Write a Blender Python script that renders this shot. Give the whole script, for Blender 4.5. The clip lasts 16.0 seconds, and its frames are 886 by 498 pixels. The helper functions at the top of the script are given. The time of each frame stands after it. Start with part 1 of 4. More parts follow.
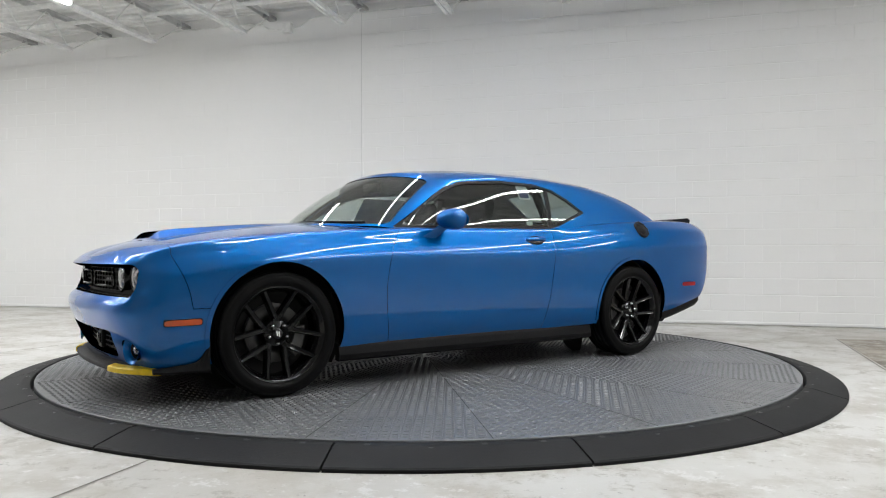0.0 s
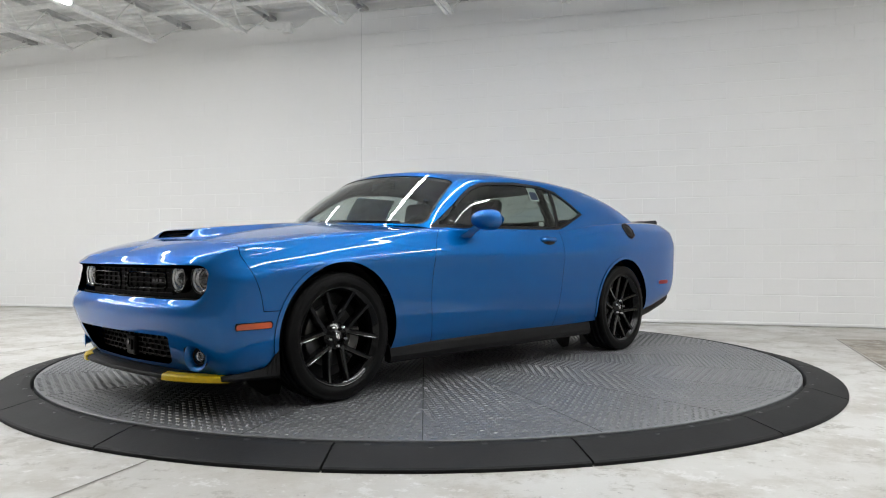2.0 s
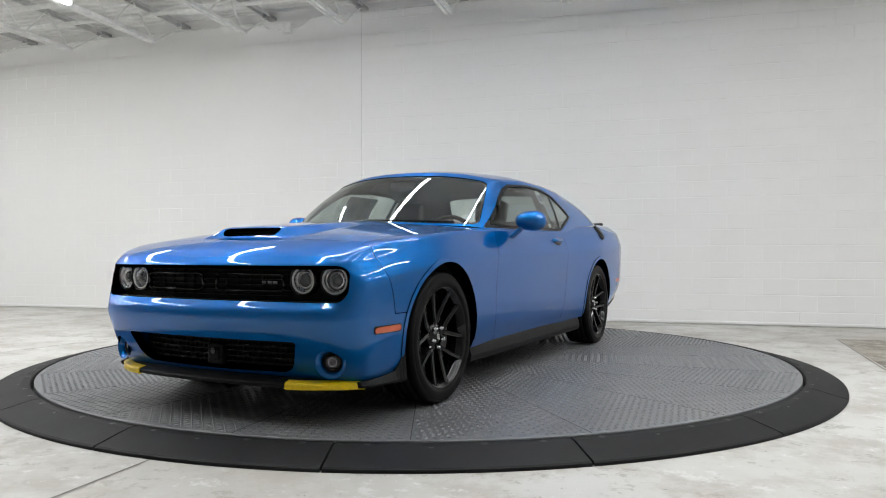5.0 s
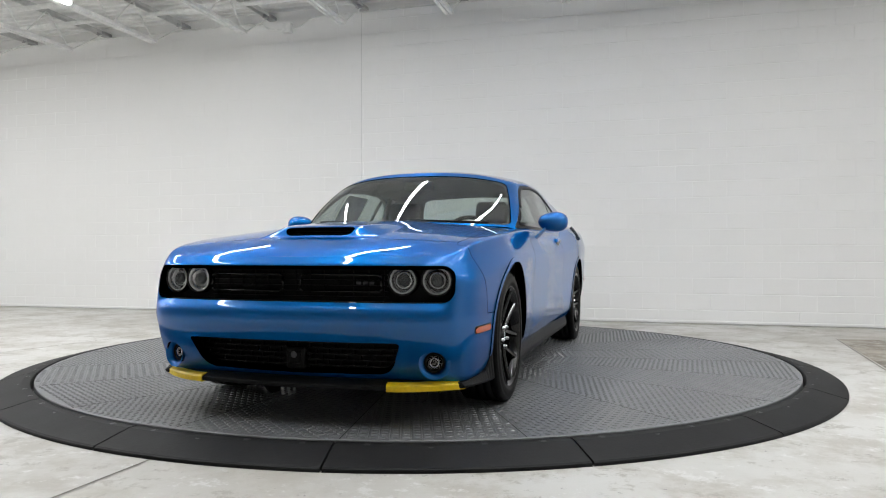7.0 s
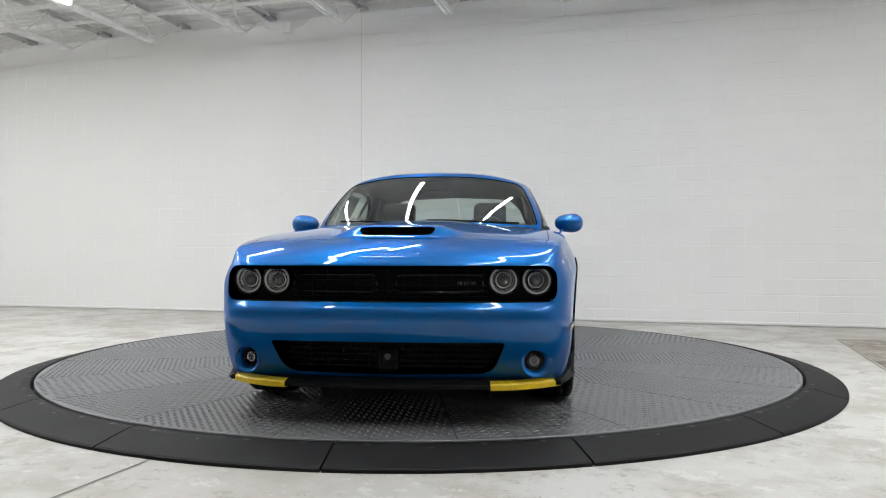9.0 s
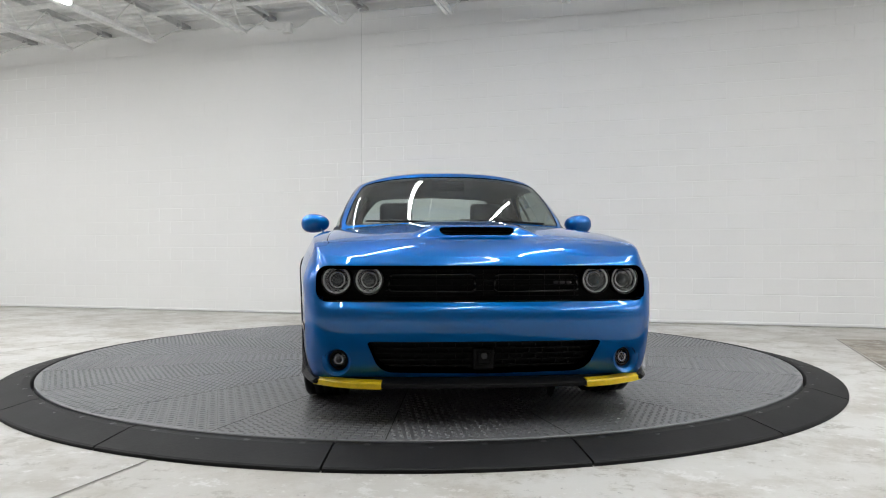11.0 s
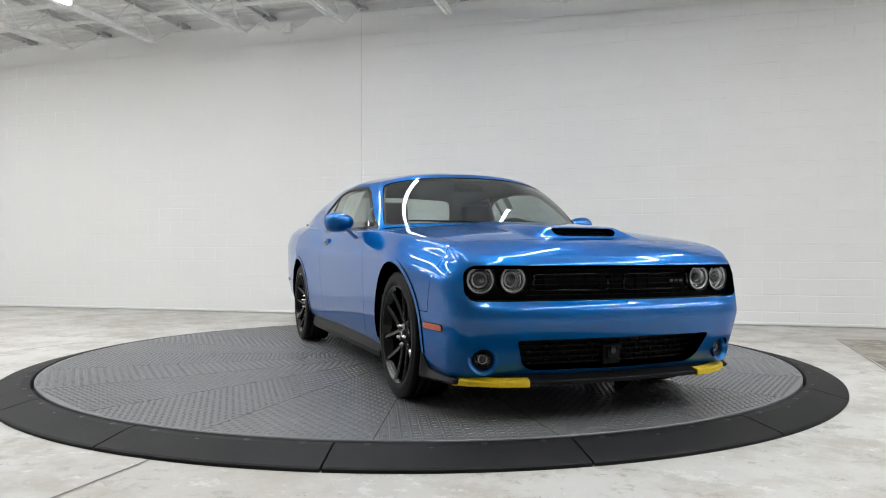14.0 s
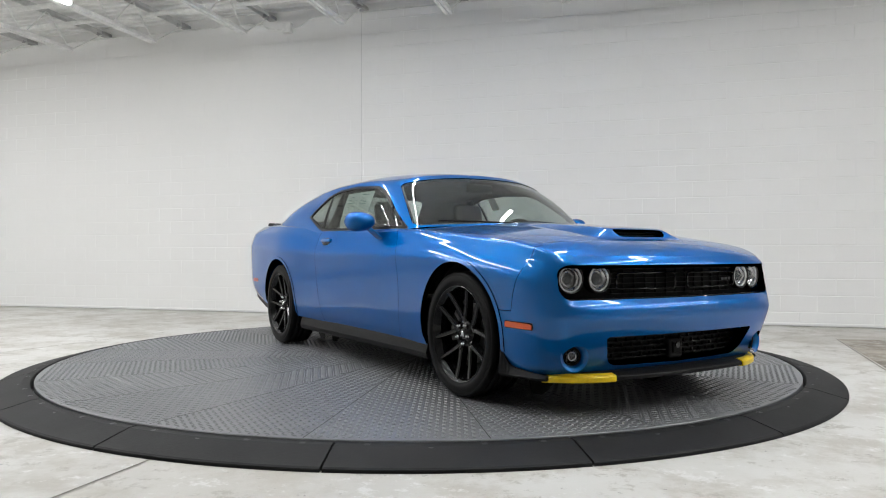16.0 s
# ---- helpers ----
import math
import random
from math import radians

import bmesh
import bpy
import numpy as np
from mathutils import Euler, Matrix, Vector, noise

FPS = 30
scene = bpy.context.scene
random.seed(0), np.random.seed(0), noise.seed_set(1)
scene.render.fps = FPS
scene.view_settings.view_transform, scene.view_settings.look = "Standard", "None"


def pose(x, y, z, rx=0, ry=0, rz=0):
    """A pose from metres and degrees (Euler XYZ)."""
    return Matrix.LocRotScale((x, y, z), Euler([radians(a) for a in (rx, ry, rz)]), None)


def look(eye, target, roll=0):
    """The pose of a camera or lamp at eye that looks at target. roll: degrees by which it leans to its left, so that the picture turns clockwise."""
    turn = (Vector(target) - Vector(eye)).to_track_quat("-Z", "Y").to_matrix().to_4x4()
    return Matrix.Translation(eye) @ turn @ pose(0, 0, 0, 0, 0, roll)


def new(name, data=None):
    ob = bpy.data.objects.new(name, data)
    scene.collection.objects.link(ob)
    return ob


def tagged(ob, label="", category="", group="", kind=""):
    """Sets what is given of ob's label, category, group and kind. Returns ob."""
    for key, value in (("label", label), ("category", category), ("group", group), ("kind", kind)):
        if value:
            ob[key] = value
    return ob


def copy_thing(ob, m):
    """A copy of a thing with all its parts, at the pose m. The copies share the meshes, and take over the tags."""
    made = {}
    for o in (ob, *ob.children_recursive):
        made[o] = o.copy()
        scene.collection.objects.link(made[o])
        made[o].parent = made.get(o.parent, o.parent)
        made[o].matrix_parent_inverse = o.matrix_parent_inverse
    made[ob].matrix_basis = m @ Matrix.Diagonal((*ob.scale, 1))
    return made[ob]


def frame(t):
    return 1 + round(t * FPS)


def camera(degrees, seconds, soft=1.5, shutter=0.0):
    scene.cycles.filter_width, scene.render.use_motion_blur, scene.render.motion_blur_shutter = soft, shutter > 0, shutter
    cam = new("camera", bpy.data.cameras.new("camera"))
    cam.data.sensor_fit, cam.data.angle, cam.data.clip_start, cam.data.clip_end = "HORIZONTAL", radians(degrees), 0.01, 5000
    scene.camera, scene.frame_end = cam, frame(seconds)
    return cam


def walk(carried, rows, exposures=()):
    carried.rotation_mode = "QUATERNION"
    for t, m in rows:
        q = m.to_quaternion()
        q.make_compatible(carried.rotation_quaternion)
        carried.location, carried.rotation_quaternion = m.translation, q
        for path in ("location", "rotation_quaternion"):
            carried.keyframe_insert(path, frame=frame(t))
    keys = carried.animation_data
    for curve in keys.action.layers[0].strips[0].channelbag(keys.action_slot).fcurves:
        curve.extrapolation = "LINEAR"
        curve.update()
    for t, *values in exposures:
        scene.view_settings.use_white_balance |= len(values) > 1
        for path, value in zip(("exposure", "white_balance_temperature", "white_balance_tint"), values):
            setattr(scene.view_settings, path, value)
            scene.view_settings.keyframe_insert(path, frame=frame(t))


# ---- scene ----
cam = camera(63.14, 16.0, soft=1.1)
EYE = (0.0, -5.8994, 0.801)
VIEW = look(EYE, (EYE[0] + 0.02655, EYE[1] + 0.99965, EYE[2] + 0.00776), 0.0)
walk(cam, [(0.0, VIEW), (16.0, VIEW)])

# ---- light: daylight-free hall, white LED strips under the roof ----
world = bpy.data.worlds.new("world")
scene.world = world
world.use_nodes = True
world.node_tree.nodes["Background"].inputs[0].default_value = (0.8, 0.85, 0.9, 1)
world.node_tree.nodes["Background"].inputs[1].default_value = 0.02
STRIP_POWER = 34.5
scene.view_settings.exposure = 0.0

# ---- turning: degrees of the turntable and the car at t seconds ----
CAR_OFF = Vector((0.2185, 0.1536, 0.0))
TIMES = [i * 0.5 for i in range(33)]


def heading(t):
    return -145.687 + 5.35667 * t - 0.000887 * t * t


# the hall lies turned against the view: a along the far wall, n away from the camera
ROOM = Matrix.Translation((0, 4.2119, 0)) @ pose(0, 0, 0, 0, 0, -17.914)
FLOOR_Z = -0.0701


def at(a, n, z):
    return ROOM @ Vector((a, n, z))


# ---- materials ----
def mat(name):
    m = bpy.data.materials.new(name)
    m.use_nodes = True
    nt = m.node_tree
    return m, nt, nt.nodes["Principled BSDF"]


def link(nt, a, b):
    nt.links.new(a, b)


def tex(nt, kind, scale, detail=4.0, rough=0.6, coord="Object", stretch=None):
    tc = nt.nodes.new("ShaderNodeTexCoord")
    out = tc.outputs[coord]
    if stretch:
        mp = nt.nodes.new("ShaderNodeMapping")
        mp.inputs["Scale"].default_value = stretch
        link(nt, out, mp.inputs[0])
        out = mp.outputs[0]
    n = nt.nodes.new("ShaderNodeTex" + kind)
    n.inputs["Scale"].default_value = scale
    if kind == "Noise":
        n.inputs["Detail"].default_value = detail
        n.inputs["Roughness"].default_value = rough
    link(nt, out, n.inputs["Vector"])
    return n


def ramp(nt, src, stops):
    r = nt.nodes.new("ShaderNodeValToRGB")
    el = r.color_ramp.elements
    while len(el) < len(stops):
        el.new(0.5)
    for e, (p, c) in zip(el, stops):
        e.position = p
        e.color = (*c, 1) if len(c) == 3 else c
    link(nt, src, r.inputs[0])
    return r.outputs[0]


def mixc(nt, fac, a, b, mode="MIX"):
    n = nt.nodes.new("ShaderNodeMix")
    n.data_type, n.blend_type = "RGBA", mode
    for sock, val in ((n.inputs[0], fac), (n.inputs[6], a), (n.inputs[7], b)):
        if isinstance(val, (int, float)):
            sock.default_value = val
        elif isinstance(val, tuple):
            sock.default_value = (*val, 1)
        else:
            link(nt, val, sock)
    return n.outputs[2]


def bump(nt, bsdf, src, strength, dist=0.01, prev=None):
    b = nt.nodes.new("ShaderNodeBump")
    b.inputs["Strength"].default_value = strength
    b.inputs["Distance"].default_value = dist
    link(nt, src, b.inputs["Height"])
    if prev is not None:
        link(nt, prev, b.inputs["Normal"])
    link(nt, b.outputs[0], bsdf.inputs["Normal"])
    return b.outputs[0]


def simple(name, col, rough=0.5, metal=0.0, grain=0.0, gscale=60.0, var=0.12, coat=0.0, spec=0.5):
    m, nt, b = mat(name)
    n = tex(nt, "Noise", gscale * 0.15)
    lo = tuple(c * (1 - var) for c in col)
    hi = tuple(min(1, c * (1 + var)) for c in col)
    link(nt, ramp(nt, n.outputs[0], [(0.3, lo), (0.7, hi)]), b.inputs["Base Color"])
    b.inputs["Roughness"].default_value = rough
    b.inputs["Metallic"].default_value = metal
    b.inputs["Specular IOR Level"].default_value = spec
    b.inputs["Coat Weight"].default_value = coat
    b.inputs["Coat Roughness"].default_value = 0.03
    if grain:
        g = tex(nt, "Noise", gscale)
        bump(nt, b, g.outputs[0], grain, 0.004)
    return m


def glow(name, col, strength):
    m, nt, b = mat(name)
    b.inputs["Base Color"].default_value = (0.9, 0.9, 0.9, 1)
    b.inputs["Emission Color"].default_value = (*col, 1)
    b.inputs["Emission Strength"].default_value = strength
    return m


def wall_paint():
    m, nt, b = mat("white painted block")
    n1 = tex(nt, "Noise", 0.6, 3)
    n2 = tex(nt, "Noise", 9, 6)
    info = nt.nodes.new("ShaderNodeObjectInfo")
    base = ramp(nt, n1.outputs[0], [(0.3, (0.86, 0.855, 0.84)), (0.7, (0.90, 0.895, 0.88))])
    base = mixc(nt, 0.3, base, ramp(nt, n2.outputs[0], [(0.25, (0.84, 0.835, 0.825)), (0.6, (0.89, 0.885, 0.875))]))
    base = mixc(nt, 0.5, base, ramp(nt, info.outputs["Random"], [(0, (0.87, 0.865, 0.85)), (1, (0.90, 0.895, 0.88))]))
    link(nt, base, b.inputs["Base Color"])
    b.inputs["Roughness"].default_value = 0.55
    n3 = tex(nt, "Noise", 45, 8, 0.7)
    bump(nt, b, n3.outputs[0], 0.25, 0.006)
    return m


def floor_mat():
    m, nt, b = mat("worn white painted concrete")
    n1 = tex(nt, "Noise", 0.45, 6, 0.6)
    n2 = tex(nt, "Noise", 2.1, 9, 0.72)
    n3 = tex(nt, "Noise", 17, 10, 0.78)
    n5 = tex(nt, "Noise", 5.5, 10, 0.75)
    base = ramp(nt, n1.outputs[0], [(0.32, (0.47, 0.45, 0.41)), (0.5, (0.58, 0.57, 0.54)), (0.68, (0.65, 0.645, 0.625))])
    base = mixc(nt, ramp(nt, n2.outputs[0], [(0.46, (0, 0, 0)), (0.60, (0.8,) * 3)]), base, (0.43, 0.405, 0.36))
    base = mixc(nt, ramp(nt, n5.outputs[0], [(0.56, (0, 0, 0)), (0.62, (0.85,) * 3)]), base, (0.37, 0.35, 0.31))
    base = mixc(nt, ramp(nt, n5.outputs[0], [(0.36, (0.7,) * 3), (0.42, (0, 0, 0))]), base, (0.72, 0.715, 0.70))
    base = mixc(nt, ramp(nt, n3.outputs[0], [(0.62, (0, 0, 0)), (0.67, (0.9,) * 3)]), base, (0.13, 0.122, 0.11))
    link(nt, base, b.inputs["Base Color"])
    link(nt, ramp(nt, n2.outputs[0], [(0.3, (0.36,) * 3), (0.7, (0.6,) * 3)]), b.inputs["Roughness"])
    pre = bump(nt, b, n5.outputs[0], 0.25, 0.006)
    bump(nt, b, n3.outputs[0], 0.3, 0.005, pre)
    return m


def bare_mat():
    m, nt, b = mat("bare stained concrete")
    n1 = tex(nt, "Noise", 1.3, 8, 0.7)
    n2 = tex(nt, "Noise", 9, 10, 0.78)
    base = ramp(nt, n1.outputs[0], [(0.35, (0.12, 0.10, 0.08)), (0.5, (0.27, 0.235, 0.19)), (0.66, (0.44, 0.40, 0.34))])
    base = mixc(nt, ramp(nt, n2.outputs[0], [(0.52, (0, 0, 0)), (0.6, (0.9,) * 3)]), base, (0.50, 0.47, 0.42))
    base = mixc(nt, ramp(nt, n2.outputs[0], [(0.34, (0.9,) * 3), (0.42, (0, 0, 0))]), base, (0.09, 0.075, 0.06))
    link(nt, base, b.inputs["Base Color"])
    b.inputs["Roughness"].default_value = 0.6
    bump(nt, b, n2.outputs[0], 0.4, 0.006)
    return m


def plate_mat():
    m, nt, b = mat("grey painted tread plate")
    n1 = tex(nt, "Noise", 1.3, 6)
    n2 = tex(nt, "Noise", 26, 6)
    c = ramp(nt, n1.outputs[0], [(0.3, (0.150, 0.154, 0.160)), (0.7, (0.202, 0.206, 0.212))])
    c = mixc(nt, 0.4, c, ramp(nt, n2.outputs[0], [(0.35, (0.135, 0.139, 0.144)), (0.65, (0.218, 0.222, 0.228))]))
    link(nt, c, b.inputs["Base Color"])
    link(nt, ramp(nt, n2.outputs[0], [(0.3, (0.30,) * 3), (0.7, (0.44,) * 3)]), b.inputs["Roughness"])
    b.inputs["Metallic"].default_value = 0.3
    bump(nt, b, n2.outputs[0], 0.12, 0.003)
    return m


def rubber_mat(name="black ring rubber", c0=(0.006, 0.006, 0.0066), c1=(0.0145, 0.0145, 0.0152), r0=0.6, spec=0.2):
    m, nt, b = mat(name)
    n1 = tex(nt, "Noise", 2.5, 8, 0.7)
    n2 = tex(nt, "Noise", 60, 4)
    link(nt, ramp(nt, n1.outputs[0], [(0.35, c0), (0.68, c1)]), b.inputs["Base Color"])
    b.inputs["Roughness"].default_value = r0
    b.inputs["Specular IOR Level"].default_value = spec
    bump(nt, b, n2.outputs[0], 0.3, 0.003)
    return m


WALL = wall_paint()
FLOOR = floor_mat()
PLAIN_WALL = simple("white wall paint", (0.80, 0.80, 0.79), 0.6, grain=0.1, gscale=20)
BARE = bare_mat()
PLATE = plate_mat()
RUBBER = rubber_mat()
STEEL_WHITE = simple("white painted steel", (0.82, 0.82, 0.80), 0.5, grain=0.1)
DECK = simple("white roof deck", (0.80, 0.80, 0.785), 0.55, grain=0.1, gscale=20)
# joist steel greyed so that the top chords' shade sits in the colour
JOIST_SHADE = simple("grey shaded joist steel", (0.60, 0.60, 0.59), 0.5)
STEEL_GREY = simple("grey steel", (0.40, 0.40, 0.395), 0.5)
DARK = simple("dark gap", (0.015, 0.015, 0.015), 0.8)
BOLT = simple("blackened bolt", (0.05, 0.05, 0.05), 0.4, 0.6)
TUBE = glow("led diffuser", (0.955, 0.97, 0.985), 21.5)


# ---- mesh helpers ----
def finish(name, bm, material, parent=None, label="", smooth=False):
    me = bpy.data.meshes.new(name)
    bm.normal_update()
    bm.to_mesh(me)
    bm.free()
    ob = new(name, me)
    me.materials.append(material)
    if smooth:
        me.polygons.foreach_set("use_smooth", [True] * len(me.polygons))
    if parent is not None:
        ob.parent = parent
    if label:
        tagged(ob, label)
    return ob


def part(name, bm, material, parent, label="", smooth=False):
    return finish(name, bm, material, parent, label, smooth)


def raw(name, verts, faces, material, parent=None, label="", smooth=False):
    me = bpy.data.meshes.new(name)
    me.from_pydata(verts, [], faces)
    me.materials.append(material)
    if smooth:
        me.polygons.foreach_set("use_smooth", [True] * len(me.polygons))
    me.update()
    ob = new(name, me)
    if parent is not None:
        ob.parent = parent
    if label:
        tagged(ob, label)
    return ob


def box(bm, lo, hi, m=None, bevel=0.0, seg=2):
    lo, hi = Vector(lo), Vector(hi)
    r = bmesh.ops.create_cube(bm, size=1.0, matrix=Matrix.Translation((lo + hi) / 2) @ Matrix.Diagonal((*(hi - lo), 1)))
    vs = r["verts"]
    if bevel:
        es = list({e for v in vs for e in v.link_edges})
        out = bmesh.ops.bevel(bm, geom=es, offset=bevel, segments=seg, affect="EDGES", profile=0.5)
        vs = list({v for f in out["faces"] for v in f.verts} | {v for v in vs if v.is_valid})
    if m is not None:
        bmesh.ops.transform(bm, matrix=m, verts=vs)
    return vs


def rod(bm, p, q, r, seg=8):
    p, q = Vector(p), Vector(q)
    d = q - p
    m = Matrix.Translation((p + q) / 2) @ d.to_track_quat("Z", "Y").to_matrix().to_4x4()
    return bmesh.ops.create_cone(bm, cap_ends=True, segments=seg, radius1=r, radius2=r, depth=d.length, matrix=m)["verts"]


def lathe(profile, seg=64, close=False):
    """Ring of quads: profile of (radius, height) turned round z. Returns verts, faces."""
    v, f, k = [], [], len(profile)
    for i in range(seg):
        a = 2 * math.pi * i / seg
        v += [(r * math.cos(a), r * math.sin(a), z) for r, z in profile]
    for i in range(seg):
        j = (i + 1) % seg
        for p in range(k if close else k - 1):
            q = (p + 1) % k
            f.append((i * k + p, j * k + p, j * k + q, i * k + q))
    return v, f


def empty(name, m=None):
    ob = new(name)
    ob.empty_display_size = 0.2
    if m is not None:
        ob.matrix_basis = m
    return ob


# ---- hall: floor, walls, roof ----
A0, A1, N0 = -15.0, 13.0, -17.0
H_TOP = 4.42


def slab(name, lo, hi, material, label):
    bm = bmesh.new()
    box(bm, lo, hi)
    ob = finish(name, bm, material)
    ob.matrix_basis = ROOM
    return tagged(ob, label, kind="structure")


def build_hall():
    slab("floor", (A0 - 0.3, N0 - 0.3, FLOOR_Z - 0.2), (A1 + 0.3, 0.35, FLOOR_Z), FLOOR, "worn white painted concrete floor with stains and chips")
    # side and back walls stand out of view, added to enclose and bounce light
    slab("wall_west", (A0 - 0.3, N0, FLOOR_Z), (A0, 0.06, H_TOP + 0.3), PLAIN_WALL, "unseen plain white wall added to close the hall")
    slab("wall_east", (A1, N0, FLOOR_Z), (A1 + 0.3, 0.06, H_TOP + 0.3), PLAIN_WALL, "unseen plain white wall added to close the hall")
    slab("wall_south", (A0 - 0.3, N0 - 0.3, FLOOR_Z), (A1 + 0.3, N0, H_TOP + 0.3), PLAIN_WALL, "unseen plain white wall added to close the hall")
    # saw cuts in the floor
    for i, (p, q) in enumerate((((-1.161, -2.806), (-1.82, -4.7)), ((-3.75, 0.61), (-2.9, 2.25)), ((4.25, 1.43), (3.30, -1.0)), ((-3.75, 0.61), (-9.0, -1.3)))):
        bm = bmesh.new()
        d = (Vector(q) - Vector(p))
        w = Vector((-d.y, d.x)).normalized() * 0.006
        vs = [bm.verts.new((c.x, c.y, FLOOR_Z + 0.003)) for c in (Vector(p) + w, Vector(q) + w, Vector(q) - w, Vector(p) - w)]
        bm.faces.new(vs)
        f = finish("floor_joint", bm, simple("joint filler", (0.22, 0.205, 0.18), 0.7))
        tagged(f, "filled saw-cut joint in the concrete floor", kind="structure")
    # bare, stained bay of the floor beside the turntable
    bm = bmesh.new()
    a, b, c, d = (Vector(p) for p in ((4.26, 1.43), (3.50, -0.55), (7.5, -2.1), (8.3, 0.05)))
    n = 16
    rows = []
    for i in range(n + 1):
        p, q = a.lerp(d, i / n), b.lerp(c, i / n)
        rows.append([bm.verts.new((*p.lerp(q, k / n), FLOOR_Z + 0.0035)) for k in range(n + 1)])
    for i in range(n):
        for k in range(n):
            bm.faces.new((rows[i][k], rows[i + 1][k], rows[i + 1][k + 1], rows[i][k + 1]))
    tagged(finish("floor_bay", bm, BARE), "bare brown-stained concrete bay of the floor", kind="structure")
    # corrugated roof deck, ribs along the far wall
    bm = bmesh.new()
    prof = []
    n = N0
    while n < 0.2:
        prof += [(n, 0.0), (n + 0.06, 0.0), (n + 0.075, 0.04), (n + 0.135, 0.04), (n + 0.15, 0.0)]
        n += 0.15
    rows = []
    for a in (A0, A1):
        rows.append([bm.verts.new((a, y, H_TOP + z)) for y, z in prof])
    for i in range(len(prof) - 1):
        if (Vector(prof[i + 1]) - Vector(prof[i])).length > 1e-6:
            bm.faces.new((rows[0][i], rows[0][i + 1], rows[1][i + 1], rows[1][i]))
    c = finish("ceiling", bm, DECK)
    c.matrix_basis = ROOM
    tagged(c, "white painted corrugated steel roof deck", kind="structure")
    slab("roof", (A0 - 0.3, N0 - 0.3, H_TOP + 0.06), (A1 + 0.3, 0.35, H_TOP + 0.26), DECK, "closed flat roof above the steel deck")


BLOCK = (0.4064, 0.2032)


def block_mesh(w, h, d=0.0112, b=0.0045, j=0.0026, jx=0.0012):
    """One block's face: proud of the joint, with softened edges."""
    x0, x1, z0, z1 = jx, w - jx, j, h - j
    o = [(x0, 0, z0), (x1, 0, z0), (x1, 0, z1), (x0, 0, z1)]
    f1 = [(x0, -d * 0.6, z0), (x1, -d * 0.6, z0), (x1, -d * 0.6, z1), (x0, -d * 0.6, z1)]
    bx = b * 0.6
    f2 = [(x0 + bx, -d, z0 + b), (x1 - bx, -d, z0 + b), (x1 - bx, -d, z1 - b), (x0 + bx, -d, z1 - b)]
    v = o + f1 + f2
    f = []
    for s in (0, 4):
        for i in range(4):
            k = (i + 1) % 4
            f.append((s + i, s + k, s + 4 + k, s + 4 + i))
    f.append((8, 9, 10, 11))
    return v, f


def build_block_wall():
    bm = bmesh.new()
    box(bm, (A0, 0.0, FLOOR_Z), (A1, 0.3, H_TOP + 0.3))
    wall = finish("wall_north", bm, WALL)
    wall.matrix_basis = ROOM
    tagged(wall, "white painted concrete block wall in running bond", kind="structure")
    # thin painted filler that leaves the joints only a few millimetres deep
    bm = bmesh.new()
    box(bm, (A0, -0.0099, FLOOR_Z), (-0.949, -0.0002, H_TOP))
    box(bm, (-0.937, -0.0084, FLOOR_Z), (A1, -0.0002, H_TOP))
    part("joint_fill", bm, WALL, wall)
    bm = bmesh.new()
    box(bm, (A0, -0.032, FLOOR_Z + 0.009), (A1, -0.0102, FLOOR_Z + 0.042), bevel=0.004, seg=1)
    part("baseboard", bm, WALL, wall)
    bm = bmesh.new()
    box(bm, (-0.9465, -0.0095, FLOOR_Z), (-0.9395, -0.0005, H_TOP))
    part("control_joint", bm, simple("grey joint caulk", (0.60, 0.60, 0.59), 0.7), wall)
    me = bpy.data.meshes.new("block")
    v, f = block_mesh(*BLOCK)
    me.from_pydata(v, [], f)
    me.materials.append(WALL)
    rest_v, rest_f = [], []
    n = 0
    for k in range(22):
        z = FLOOR_Z - 0.03 + k * BLOCK[1]
        a = A0 + (0.2032 if k % 2 else 0.0) - 0.942 % 0.4064
        while a < A1 - 0.41:
            if a > A0:
                dy = 0.0011 * math.sin(12.9 * a + 78.2 * k) * math.sin(0.7 * a + 2.1 * k)
                if 1.6 < a < 7.6 and 0 < k < 21 and n < 300:
                    ob = new("block", me)
                    ob.parent = wall
                    ob.location = (a, dy, z)
                    n += 1
                elif not (a < -0.943 < a + 0.4064):
                    s = len(rest_v)
                    rest_v += [(p[0] + a, p[1] + dy, p[2] + z) for p in v]
                    rest_f += [tuple(i + s for i in q) for q in f]
                else:
                    for lo, w in ((a, -0.943 - a), (-0.943, a + 0.4064 + 0.943)):
                        if w > 0.03:
                            v2, f2 = block_mesh(w, BLOCK[1])
                            s = len(rest_v)
                            rest_v += [(p[0] + lo, p[1] + dy, p[2] + z) for p in v2]
                            rest_f += [tuple(i + s for i in q) for q in f2]
            a += BLOCK[0]
    r = raw("far_blocks", rest_v, rest_f, WALL, wall)
    tagged(r, kind="stuff")


